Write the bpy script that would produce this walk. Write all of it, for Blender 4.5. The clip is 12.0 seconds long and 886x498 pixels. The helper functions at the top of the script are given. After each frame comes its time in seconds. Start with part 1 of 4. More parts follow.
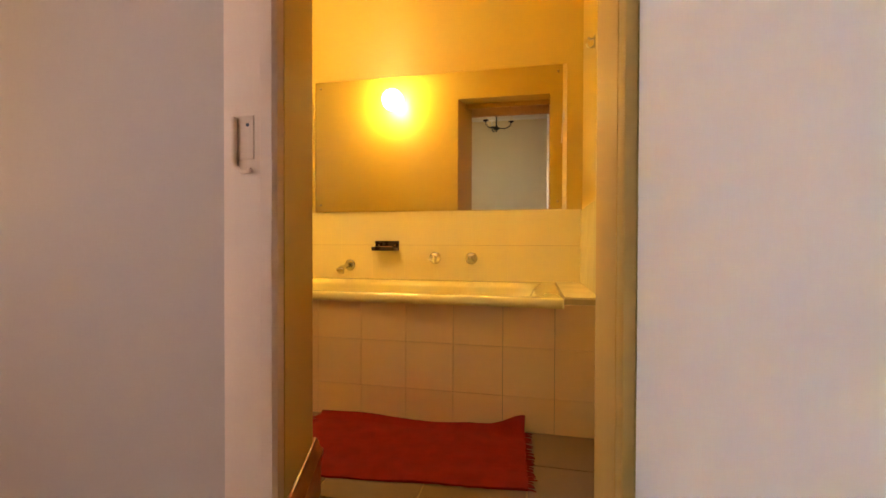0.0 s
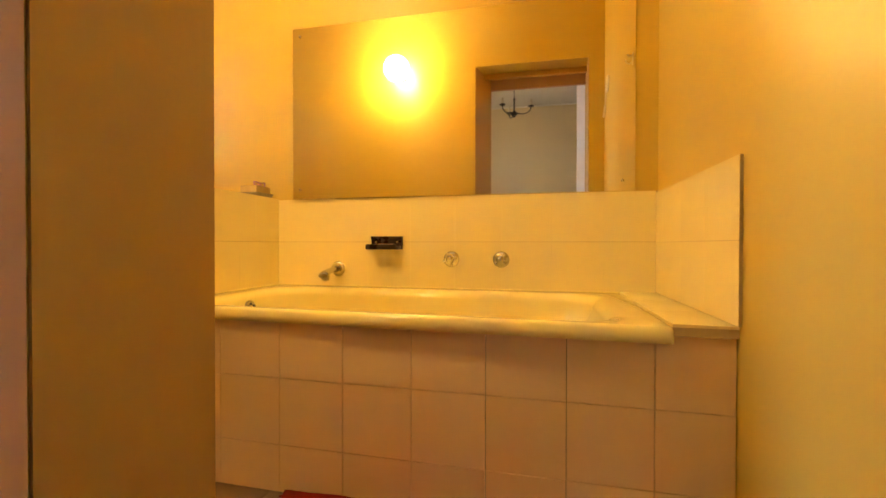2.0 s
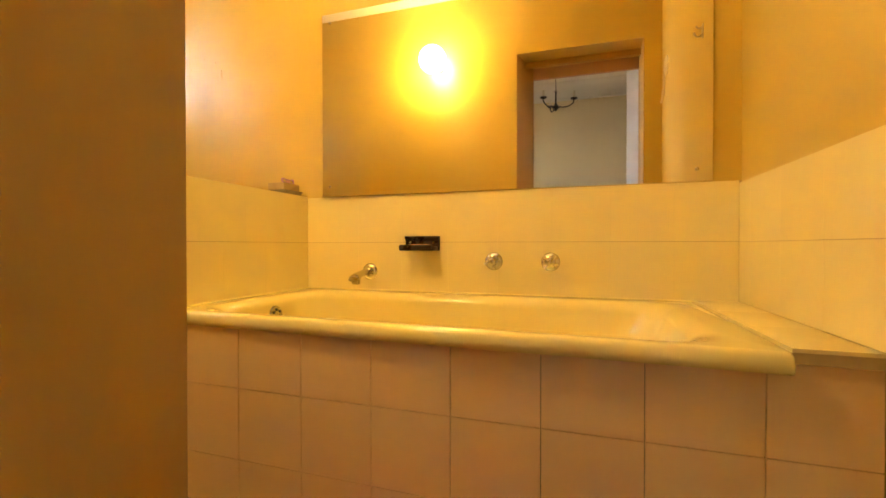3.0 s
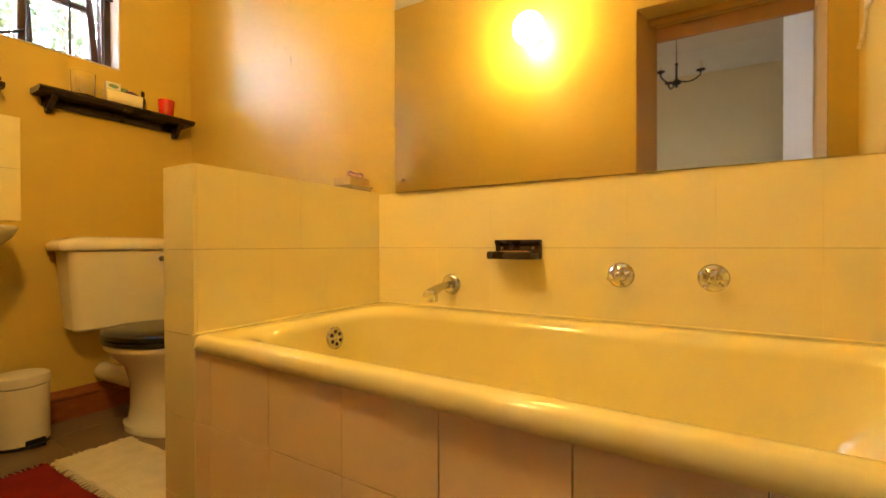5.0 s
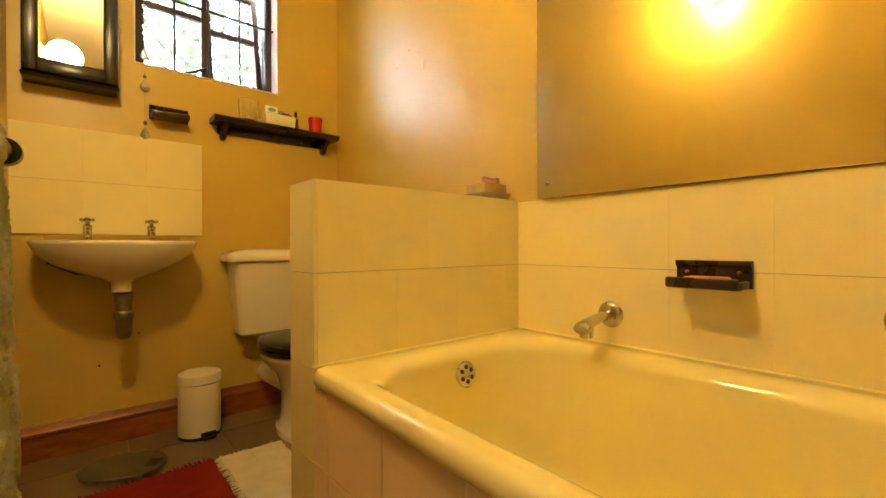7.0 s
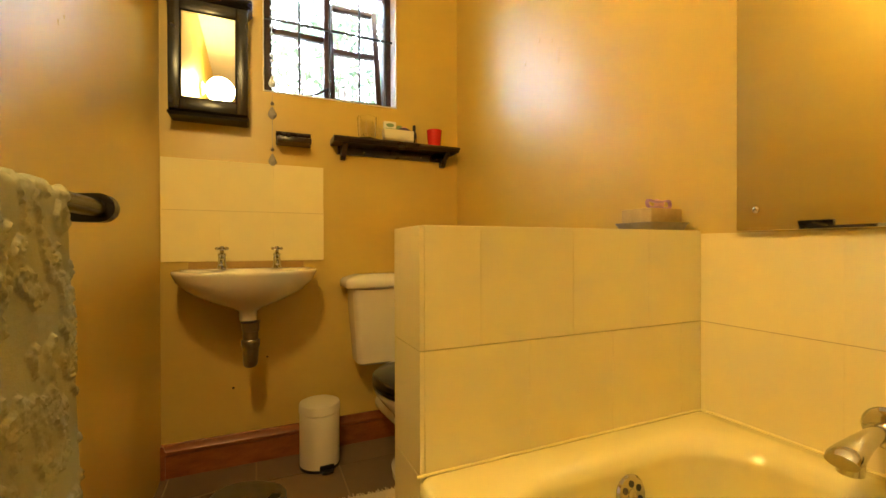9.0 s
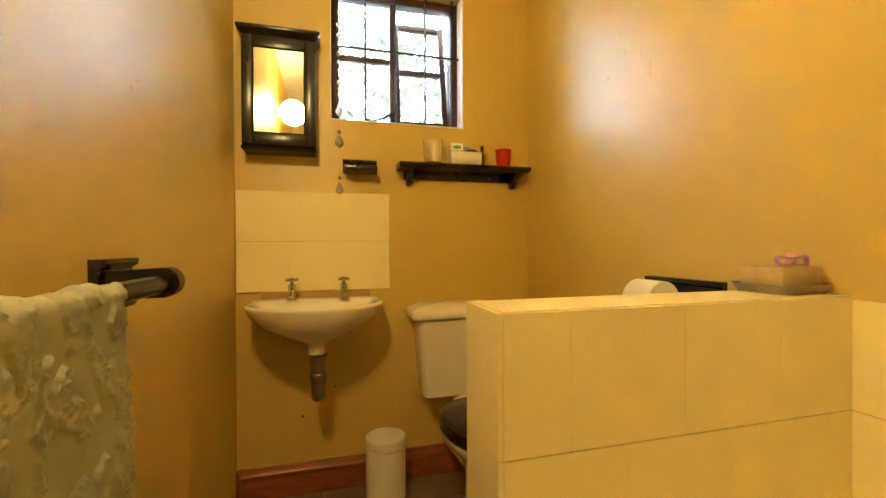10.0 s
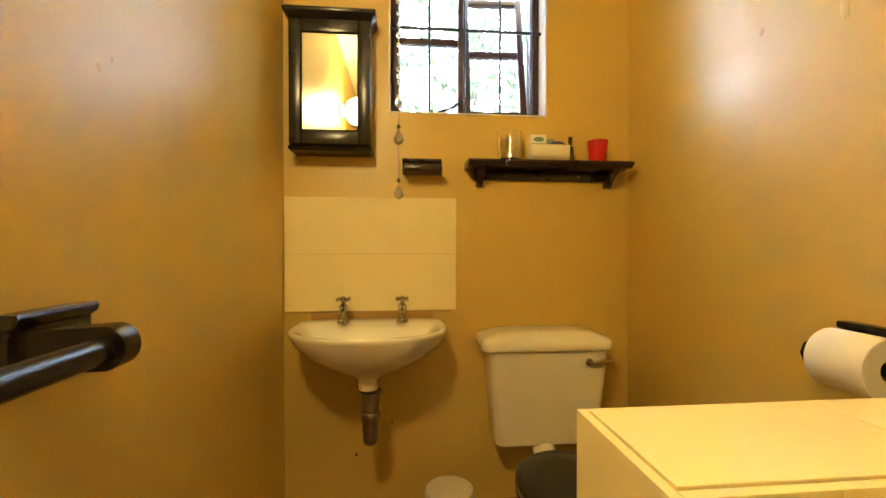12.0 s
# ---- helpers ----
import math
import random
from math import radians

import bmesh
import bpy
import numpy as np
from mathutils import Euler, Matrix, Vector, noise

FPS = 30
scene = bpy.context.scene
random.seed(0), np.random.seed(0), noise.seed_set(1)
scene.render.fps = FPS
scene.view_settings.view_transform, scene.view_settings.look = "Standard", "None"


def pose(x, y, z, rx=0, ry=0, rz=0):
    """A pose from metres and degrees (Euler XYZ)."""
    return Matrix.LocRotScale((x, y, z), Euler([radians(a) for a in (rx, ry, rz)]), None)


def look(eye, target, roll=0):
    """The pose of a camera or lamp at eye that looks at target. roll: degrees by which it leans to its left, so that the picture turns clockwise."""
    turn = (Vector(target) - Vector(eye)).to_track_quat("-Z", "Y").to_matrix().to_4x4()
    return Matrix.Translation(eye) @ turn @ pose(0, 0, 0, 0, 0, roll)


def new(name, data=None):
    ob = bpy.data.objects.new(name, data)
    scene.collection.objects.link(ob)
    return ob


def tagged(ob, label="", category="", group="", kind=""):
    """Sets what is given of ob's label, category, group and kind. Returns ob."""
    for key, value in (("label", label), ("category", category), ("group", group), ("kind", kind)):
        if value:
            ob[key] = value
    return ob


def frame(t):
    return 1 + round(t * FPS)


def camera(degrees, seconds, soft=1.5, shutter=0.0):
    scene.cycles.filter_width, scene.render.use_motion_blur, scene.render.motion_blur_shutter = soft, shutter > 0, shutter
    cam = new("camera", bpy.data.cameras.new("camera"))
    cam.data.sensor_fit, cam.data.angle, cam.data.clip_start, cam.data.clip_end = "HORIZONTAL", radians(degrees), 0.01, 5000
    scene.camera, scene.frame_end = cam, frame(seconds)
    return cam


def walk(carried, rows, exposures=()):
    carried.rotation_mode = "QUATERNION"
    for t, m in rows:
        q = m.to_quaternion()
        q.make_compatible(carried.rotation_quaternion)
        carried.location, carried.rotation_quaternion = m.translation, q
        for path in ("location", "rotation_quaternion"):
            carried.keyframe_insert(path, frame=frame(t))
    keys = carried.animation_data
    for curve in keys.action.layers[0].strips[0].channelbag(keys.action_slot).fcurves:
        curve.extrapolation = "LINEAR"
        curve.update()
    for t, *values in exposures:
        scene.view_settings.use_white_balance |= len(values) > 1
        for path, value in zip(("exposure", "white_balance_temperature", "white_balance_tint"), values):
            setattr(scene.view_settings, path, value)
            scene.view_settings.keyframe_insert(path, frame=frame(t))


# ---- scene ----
cam = camera(93.14, 12.0)
PATH = [
    (0, (0.068, 0.180, 0.832), (-0.355, 2.134, 0.808), 0.19),
    (0.5, (-0.002, 0.376, 0.809), (-0.419, 2.332, 0.789), -0.03),
    (1, (-0.036, 0.562, 0.805), (-0.468, 2.515, 0.794), 0.14),
    (1.5, (-0.098, 0.717, 0.806), (-0.526, 2.671, 0.789), 0.22),
    (2, (-0.132, 0.854, 0.809), (-0.592, 2.801, 0.790), 0.09),
    (2.5, (-0.163, 0.954, 0.810), (-0.701, 2.880, 0.791), 0.05),
    (2.7, (-0.181, 0.983, 0.809), (-0.751, 2.900, 0.791), 0.03),
    (4.3, (-0.282, 1.343, 0.826), (-1.161, 3.140, 0.812), -0.12),
    (4.5, (-0.316, 1.363, 0.835), (-1.224, 3.145, 0.820), -0.04),
    (5, (-0.367, 1.448, 0.832), (-1.389, 3.167, 0.816), -0.14),
    (5.5, (-0.401, 1.520, 0.840), (-1.548, 3.159, 0.827), -0.14),
    (6, (-0.445, 1.562, 0.857), (-1.722, 3.101, 0.843), -0.16),
    (6.5, (-0.487, 1.607, 0.874), (-1.892, 3.030, 0.859), -0.18),
    (7, (-0.527, 1.642, 0.885), (-2.048, 2.941, 0.877), -0.18),
    (7.2, (-0.553, 1.655, 0.893), (-2.102, 2.919, 0.885), -0.18),
    (9, (-0.785, 1.790, 1.012), (-2.613, 2.603, 1.001), -0.14),
    (9.5, (-0.843, 1.795, 1.084), (-2.731, 2.455, 1.077), -0.20),
    (10, (-0.897, 1.810, 1.153), (-2.827, 2.336, 1.139), -0.26),
    (10.5, (-0.953, 1.857, 1.164), (-2.915, 2.242, 1.150), -0.20),
    (11, (-1.020, 1.872, 1.162), (-3.003, 2.132, 1.146), -0.14),
    (11.5, (-1.117, 1.886, 1.197), (-3.107, 2.083, 1.179), 0.02),
    (12, (-1.229, 1.882, 1.215), (-3.220, 2.069, 1.196), 0.02),
]
walk(cam, [(t, look(eye, target, roll)) for t, eye, target, roll in PATH], exposures=[(0, 5.78, 7900, 23), (0.5, 5.52, 8900, 30), (1, 5.66, 8900, 30), (2.2, 5.92, 7700, 24), (4.5, 5.86, 7250, 19), (6, 5.75, 6950, 15), (9.5, 5.72, 6350, 11), (12, 5.74, 6050, 11)])


# ---- world, sun, large lights and exposure ----
world = bpy.data.worlds.new("sky")
scene.world = world
world.use_nodes = True
sky = world.node_tree.nodes.new("ShaderNodeTexSky")
sky.sky_type, sky.sun_disc, sky.sun_elevation, sky.sun_rotation = "NISHITA", False, radians(36), radians(190)
world.node_tree.links.new(sky.outputs[0], world.node_tree.nodes["Background"].inputs[0])
world.node_tree.nodes["Background"].inputs[1].default_value = 0.12
sun = new("sun", bpy.data.lights.new("sun", "SUN"))
sun.data.energy, sun.data.angle, sun.data.color = 3.2, radians(0.5), (0.70, 0.85, 1.0)
sun.matrix_world = look((0, 0, 8), (0.15, 0.8, 7.42))
LAMP_WATTS = 0.215         # radiance scale of the wall globe
daylight = new("window_daylight", bpy.data.lights.new("window_daylight", "AREA"))
daylight.data.shape, daylight.data.size, daylight.data.size_y = "RECTANGLE", 0.60, 0.90
daylight.data.energy, daylight.data.color = 0.145, (1.0, 0.84, 0.74)
daylight.matrix_world = look((-2.54, -0.85, 1.45), (0.0, -0.85, 1.40))


# ---- materials ----
def shade(name, colour, rough=0.5, metal=0.0, vary=0.12, scale=6.0, fine=90.0, bump=0.05, depth=0.002, stretch=(1, 1, 1),
          coat=0.0, random_tone=0.0, rough_vary=0.08, second=None, emit=0.0, spec=0.5, through_light=0.0, brushed=0.0):
    m = bpy.data.materials.new(name)
    m.use_nodes = True
    nodes, link = m.node_tree.nodes, m.node_tree.links.new
    p = nodes["Principled BSDF"]
    p.inputs["Metallic"].default_value = metal
    p.inputs["Coat Weight"].default_value = coat
    p.inputs["Coat Roughness"].default_value = 0.08
    p.inputs["Specular IOR Level"].default_value = spec
    p.inputs["Transmission Weight"].default_value = through_light
    co = nodes.new("ShaderNodeTexCoord")
    mp = nodes.new("ShaderNodeMapping")
    mp.inputs["Scale"].default_value = stretch
    link(co.outputs["Object"], mp.inputs["Vector"])
    big, small = nodes.new("ShaderNodeTexNoise"), nodes.new("ShaderNodeTexNoise")
    for n, s, d in ((big, scale, 4.0), (small, fine, 6.0)):
        n.inputs["Scale"].default_value, n.inputs["Detail"].default_value = s, d
        link(mp.outputs[0], n.inputs["Vector"])
    mix = nodes.new("ShaderNodeMath")
    mix.operation = "MULTIPLY_ADD"
    mix.inputs[1].default_value = 0.35
    link(small.outputs[0], mix.inputs[0])
    link(big.outputs[0], mix.inputs[2])
    ramp = nodes.new("ShaderNodeValToRGB")
    ramp.color_ramp.elements[0].position, ramp.color_ramp.elements[1].position = 0.35, 1.0
    other = second or tuple(c * (1 - vary) for c in colour)
    ramp.color_ramp.elements[0].color = (*other, 1)
    ramp.color_ramp.elements[1].color = (*colour, 1)
    link(mix.outputs[0], ramp.inputs[0])
    last = ramp.outputs[0]
    if random_tone:
        info, hsv, rng = nodes.new("ShaderNodeObjectInfo"), nodes.new("ShaderNodeHueSaturation"), nodes.new("ShaderNodeMapRange")
        rng.inputs["To Min"].default_value, rng.inputs["To Max"].default_value = 1 - random_tone, 1 + random_tone
        link(info.outputs["Random"], rng.inputs["Value"])
        link(rng.outputs[0], hsv.inputs["Value"])
        link(last, hsv.inputs["Color"])
        last = hsv.outputs[0]
    link(last, p.inputs["Base Color"])
    rr = nodes.new("ShaderNodeMapRange")
    rr.inputs["To Min"].default_value, rr.inputs["To Max"].default_value = max(0.02, rough - rough_vary), min(1, rough + rough_vary)
    link(big.outputs[0], rr.inputs["Value"])
    link(rr.outputs[0], p.inputs["Roughness"])
    if bump:
        b = nodes.new("ShaderNodeBump")
        b.inputs["Strength"].default_value, b.inputs["Distance"].default_value = bump, depth
        link(mix.outputs[0], b.inputs["Height"])
        link(b.outputs[0], p.inputs["Normal"])
    if brushed:                            # level brush strokes draw the gloss out upright
        tan = nodes.new("ShaderNodeTangent")
        tan.direction_type, tan.axis = "RADIAL", "Z"
        link(tan.outputs[0], p.inputs["Tangent"])
        p.inputs["Anisotropic"].default_value = brushed
        p.inputs["Anisotropic Rotation"].default_value = 0.25
    if emit:
        p.inputs["Emission Color"].default_value = (*colour, 1)
        p.inputs["Emission Strength"].default_value = emit
    return m


def glass(name, colour=(1, 1, 1), rough=0.0):
    m = bpy.data.materials.new(name)
    m.use_nodes = True
    p = m.node_tree.nodes["Principled BSDF"]
    p.inputs["Base Color"].default_value = (*colour, 1)
    p.inputs["Transmission Weight"].default_value = 1.0
    p.inputs["Roughness"].default_value = rough
    p.inputs["IOR"].default_value = 1.45
    return m


PAINT = shade("yellow_gloss_paint", (0.62, 0.440, 0.090), 0.40, spec=0.8, vary=0.08, scale=3.2, fine=30, bump=0.11, depth=0.006, stretch=(0.8, 0.8, 1.6), brushed=0.5, rough_vary=0.07)
CEILING = shade("ceiling_paint", (0.80, 0.78, 0.72), 0.8, vary=0.06, bump=0.03)
CREAMWALL = shade("cream_hall_paint", (0.80, 0.68, 0.43), 0.8, vary=0.06, scale=1.5, bump=0.05)
# Darker than the cream hall walls: the north wall's shade is in this colour.
HALL_SHADE = shade("hall_paint_shade", (0.41, 0.28, 0.215), 0.8, vary=0.06, scale=1.5, bump=0.05)
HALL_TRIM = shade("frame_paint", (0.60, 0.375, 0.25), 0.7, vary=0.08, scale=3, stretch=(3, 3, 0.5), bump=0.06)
# Wall ochre darkened for the doorway's shade; also brown jamb and basin gap.
OCHRE_AND_SHADE = shade("ochre_paint_and_shade", (0.46, 0.28, 0.075), 0.55, vary=0.12, scale=2.5, stretch=(1, 1, 0.4), bump=0.08)
DOORPAINT = shade("door_paint", (0.80, 0.79, 0.83), 0.6, vary=0.05, scale=2, stretch=(2, 2, 0.4), bump=0.05)
TILE = shade("cream_glazed_tile", (0.86, 0.75, 0.39), 0.24, vary=0.04, scale=4, fine=30, bump=0.03, depth=0.003, random_tone=0.008, rough_vary=0.06)
PANEL_TILE = shade("cream_panel_tile", (0.88, 0.66, 0.39), 0.30, vary=0.07, scale=4, fine=30, bump=0.03, depth=0.003, random_tone=0.03, rough_vary=0.07)
CREAM_GROUT = shade("cream_grout", (0.58, 0.46, 0.25), 0.6, vary=0.25, scale=14, bump=0.1)
GROUT = shade("old_grout", (0.42, 0.32, 0.18), 0.9, vary=0.35, scale=9, bump=0.2)
FLOOR_TILE = shade("beige_floor_tile", (0.20, 0.13, 0.075), 0.38, vary=0.2, scale=5, fine=60, bump=0.06, random_tone=0.06, rough_vary=0.1)
ENAMEL = shade("bath_enamel", (0.87, 0.76, 0.34), 0.10, vary=0.04, scale=3, bump=0.0, coat=0.5, rough_vary=0.03)
CERAMIC = shade("sanitary_ceramic", (0.82, 0.77, 0.62), 0.12, vary=0.05, scale=5, bump=0.0, coat=0.4, rough_vary=0.04)
CHROME = shade("chrome", (0.62, 0.61, 0.58), 0.11, metal=1.0, vary=0.12, scale=30, bump=0.02, rough_vary=0.05)
STEEL = shade("tarnished_pipe", (0.36, 0.31, 0.24), 0.34, metal=0.9, vary=0.5, scale=18, bump=0.15, rough_vary=0.15)
DARKWOOD = shade("dark_stained_wood", (0.035, 0.018, 0.012), 0.28, vary=0.5, scale=9, fine=60, stretch=(1, 1, 1), bump=0.12, rough_vary=0.08)
BLACKWOOD = shade("black_lacquered_wood", (0.014, 0.012, 0.013), 0.25, vary=0.4, scale=9, bump=0.08, rough_vary=0.08)
PINE = shade("varnished_pine", (0.38, 0.115, 0.028), 0.32, second=(0.16, 0.036, 0.010), scale=3.5, fine=26, stretch=(3, 0.5, 9), bump=0.1, rough_vary=0.08)
REDRUG = shade("red_woven_cotton", (0.27, 0.022, 0.014), 0.95, vary=0.35, scale=14, fine=260, bump=0.7, depth=0.004, spec=0.1)
WHITERUG = shade("ivory_woven_cotton", (0.74, 0.66, 0.48), 0.95, vary=0.2, scale=14, fine=260, bump=0.7, depth=0.004, spec=0.1)
TERRY = shade("cream_terry_cotton", (0.38, 0.37, 0.24), 0.95, vary=0.18, scale=20, fine=420, bump=0.6, depth=0.003, spec=0.1)
BINPAINT = shade("white_enamelled_steel", (0.76, 0.70, 0.56), 0.3, vary=0.06, scale=8, bump=0.0, coat=0.3)
PLASTIC = shade("black_plastic", (0.012, 0.012, 0.012), 0.3, vary=0.2, bump=0.02)
SEAT = shade("black_seat_lacquer", (0.01, 0.009, 0.009), 0.18, vary=0.2, bump=0.0)
IRON = shade("black_painted_iron", (0.015, 0.012, 0.011), 0.45, vary=0.3, bump=0.1)
WINDOWWOOD = shade("dark_window_timber", (0.075, 0.028, 0.016), 0.42, vary=0.45, scale=7, stretch=(2, 2, 0.6), bump=0.12)
SILL = shade("white_reveal_plaster", (0.82, 0.80, 0.74), 0.6, vary=0.06, bump=0.06)
SOAP = shade("orange_soap", (0.62, 0.22, 0.07), 0.45, vary=0.2, scale=20)
PAPER = shade("toilet_paper", (0.84, 0.80, 0.72), 0.95, vary=0.05, scale=30, fine=300, bump=0.25, spec=0.1)
WICKER = shade("straw_board", (0.52, 0.39, 0.18), 0.75, second=(0.36, 0.25, 0.10), scale=26, fine=160, bump=0.3)
CARD = shade("cream_cardboard", (0.78, 0.66, 0.40), 0.7, vary=0.08)
LILAC = shade("lilac_ribbon", (0.45, 0.24, 0.42), 0.5, vary=0.15)
PINK = shade("pink_tissue", (0.75, 0.42, 0.38), 0.9, vary=0.12)
IVORY = shade("ivory_plastic", (0.80, 0.74, 0.55), 0.4, vary=0.05)
REDGLASS = shade("red_candle_cup", (0.55, 0.012, 0.012), 0.22, vary=0.2, scale=12, bump=0.0)
GREEN = shade("green_packet", (0.22, 0.36, 0.22), 0.5, vary=0.2)
WHITEPACK = shade("white_packet", (0.78, 0.78, 0.74), 0.5, vary=0.05)
PURPLE = shade("purple_packet", (0.09, 0.05, 0.16), 0.5, vary=0.2)
LEAF = shade("hedge_leaf", (0.25, 0.31, 0.17), 0.5, second=(0.11, 0.16, 0.08), scale=2.5, bump=0.0)
TWIG = shade("dry_twig", (0.32, 0.22, 0.15), 0.8, vary=0.4, scale=12)
SOIL = shade("garden_soil", (0.16, 0.12, 0.08), 0.9, vary=0.4, scale=4, bump=0.3)
PLASTER_OUT = shade("outer_render", (0.62, 0.58, 0.50), 0.85, vary=0.15, scale=3, bump=0.2)
WAX = shade("ivory_candle_sleeve", (0.78, 0.72, 0.58), 0.5, vary=0.05)
GLASS = glass("clear_glass")
CRYSTAL = shade("crystal", (0.95, 0.90, 0.74), 0.06, vary=0.0, bump=0.0, through_light=0.55, rough_vary=0.02, spec=0.8)
GREENGLASS = glass("frosted_scale_glass", (0.72, 0.74, 0.62), 0.35)
MIRROR = bpy.data.materials.new("silvered_mirror")
MIRROR.use_nodes = True
MIRROR.node_tree.nodes["Principled BSDF"].inputs["Base Color"].default_value = (0.90, 0.87, 0.77, 1)
MIRROR.node_tree.nodes["Principled BSDF"].inputs["Metallic"].default_value = 1.0
MIRROR.node_tree.nodes["Principled BSDF"].inputs["Roughness"].default_value = 0.02
CLEARMIRROR = MIRROR.copy()
CLEARMIRROR.name = "clear_mirror"
CLEARMIRROR.node_tree.nodes["Principled BSDF"].inputs["Roughness"].default_value = 0.008
GLOBE = shade("glowing_opal_glass", (1.0, 0.72, 0.27), 0.3, vary=0.0, bump=0.0, emit=LAMP_WATTS * 10)
PANE = glass("window_pane")
BRIGHT_SKY = shade("bright_hazy_sky", (0.66, 0.80, 1.0), 0.9, vary=0.0, bump=0.0, emit=0.8)


# ---- mesh helpers ----
def box(bm, x0, x1, y0, y1, z0, z1, bev=0.0, seg=2):
    v = [bm.verts.new((x, y, z)) for x in (x0, x1) for y in (y0, y1) for z in (z0, z1)]
    f = [bm.faces.new([v[i] for i in q]) for q in ((0, 1, 3, 2), (4, 6, 7, 5), (0, 4, 5, 1), (2, 3, 7, 6), (0, 2, 6, 4), (1, 5, 7, 3))]
    if bev:
        edges = list({e for q in f for e in q.edges})
        bmesh.ops.bevel(bm, geom=edges, offset=bev, segments=seg, profile=0.5, affect="EDGES")
    return bm


def boxed(*a, **k):
    return box(bmesh.new(), *a, **k)


def rings(bm, loops, cap_first=True, cap_last=True):
    rows = [[bm.verts.new(p) for p in loop] for loop in loops]
    for a, b in zip(rows, rows[1:]):
        for i in range(len(a)):
            j = (i + 1) % len(a)
            bm.faces.new((a[i], a[j], b[j], b[i]))
    if cap_first:
        bm.faces.new(rows[0][::-1])
    if cap_last:
        bm.faces.new(rows[-1])
    return bm


def lathe(bm, profile, n=24, m=None):
    """Turns (radius, height) pairs about z, closed at both ends; m places it."""
    m = m or Matrix()
    loops = [[m @ Vector((max(r, 1e-4) * math.cos(2 * math.pi * i / n), max(r, 1e-4) * math.sin(2 * math.pi * i / n), z)) for i in range(n)] for r, z in profile]
    return rings(bm, loops)


def tube(bm, pts, radius, n=10):
    pts = [Vector(p) for p in pts]
    radii = radius if isinstance(radius, (list, tuple)) else [radius] * len(pts)
    loops, side = [], None
    for i, p in enumerate(pts):
        way = (pts[min(i + 1, len(pts) - 1)] - pts[max(i - 1, 0)]).normalized()
        if side is None:
            side = way.orthogonal().normalized()
        side = (side - way * side.dot(way)).normalized()
        up = way.cross(side)
        loops.append([p + radii[i] * (math.cos(2 * math.pi * k / n) * side + math.sin(2 * math.pi * k / n) * up) for k in range(n)])
    return rings(bm, loops)


def extrude(bm, poly, axis, a, b):
    """A flat outline of pairs pushed along an axis (0 x, 1 y, 2 z) from a to b."""
    def put(u, v, w):
        return ((w, u, v), (u, w, v), (u, v, w))[axis]
    return rings(bm, [[put(u, v, a) for u, v in poly], [put(u, v, b) for u, v in poly]])


def round_rect(x0, x1, y0, y1, r, z, n=8):
    out = []
    for cx, cy, a0 in ((x1 - r, y1 - r, 0), (x0 + r, y1 - r, 90), (x0 + r, y0 + r, 180), (x1 - r, y0 + r, 270)):
        for k in range(n + 1):
            a = radians(a0 + 90 * k / n)
            out.append((cx + r * math.cos(a), cy + r * math.sin(a), z))
    return out


def finish(name, bm, material, smooth=True, angle=38):
    bmesh.ops.recalc_face_normals(bm, faces=bm.faces)
    me = bpy.data.meshes.new(name)
    bm.to_mesh(me)
    bm.free()
    if material:
        me.materials.append(material)
    if smooth:
        for poly in me.polygons:
            poly.use_smooth = True
        me.set_sharp_from_angle(angle=radians(angle))
    return me


def part(name, bm, material, parent, label="", smooth=True, angle=38):
    ob = new(name, finish(name, bm, material, smooth, angle))
    ob.parent = parent
    if label:
        tagged(ob, label)
    return ob


def thing(name, x, y, z, label, category, group="", rz=0.0):
    ob = new(name)
    ob.empty_display_size = 0.05
    ob.matrix_world = pose(x, y, z, 0, 0, rz)
    return tagged(ob, label, category, group)


def structure(name, bm, material, label, category, smooth=False):
    return tagged(new(name, finish(name, bm, material, smooth)), label, category, kind="structure")


AX = {"x": Matrix.Rotation(radians(90), 4, "Y"), "y": Matrix.Rotation(radians(90), 4, "X"), "z": Matrix()}


def at(x, y, z, axis="z"):
    """Lays a turned shape's axis along +x, -y or +z."""
    return Matrix.Translation((x, y, z)) @ AX[axis]


# ---- the large structure ----
X0, X1, Y0, Y1, TOP = -2.96, 0.351, 1.405, 2.82, 2.72     # bathroom, inside faces
OUT_Y, HX0, HX1, HY0, HTOP = 1.09, -2.55, 0.274, -2.40, 3.36  # the room outside the door
WY0, WY1, WZ0, WZ1 = 1.821, 2.486, 1.755, 2.44             # window opening
DZ = 2.235
HX2, HYE = 1.90, 0.14                                      # the adjoining room's far end and the corner of its wall
HWX0, HWX1, HWZ = -1.636, -1.485, 1.052   # half wall between bath and toilet


def north(x):
    """Where the north wall's face stands: it runs slightly out of square behind the toilet."""
    return Y1 + 0.028 * max(0.0, (HWX0 - x) / (HWX0 - X0))


bm = bmesh.new()
box(bm, X0 - 0.16, X0, Y0 - 0.31, WY0, 0, TOP + 0.1)
box(bm, X0 - 0.16, X0, WY1, Y1 + 0.15, 0, TOP + 0.1)
box(bm, X0 - 0.16, X0, WY0, WY1, 0, WZ0)
box(bm, X0 - 0.16, X0, WY0, WY1, WZ1, TOP + 0.1)
wall_window = structure("wall_west", bm, PAINT, "yellow gloss painted wall with a small window", "wall")
wall_mirror = structure("wall_north", extrude(bmesh.new(), [(X0, Y1 + 0.028), (HWX0, Y1), (X1 + 0.15, Y1), (X1 + 0.15, Y1 + 0.15), (X0, Y1 + 0.15)], 2, 0, TOP + 0.1), PAINT, "yellow gloss painted wall behind the bath", "wall")
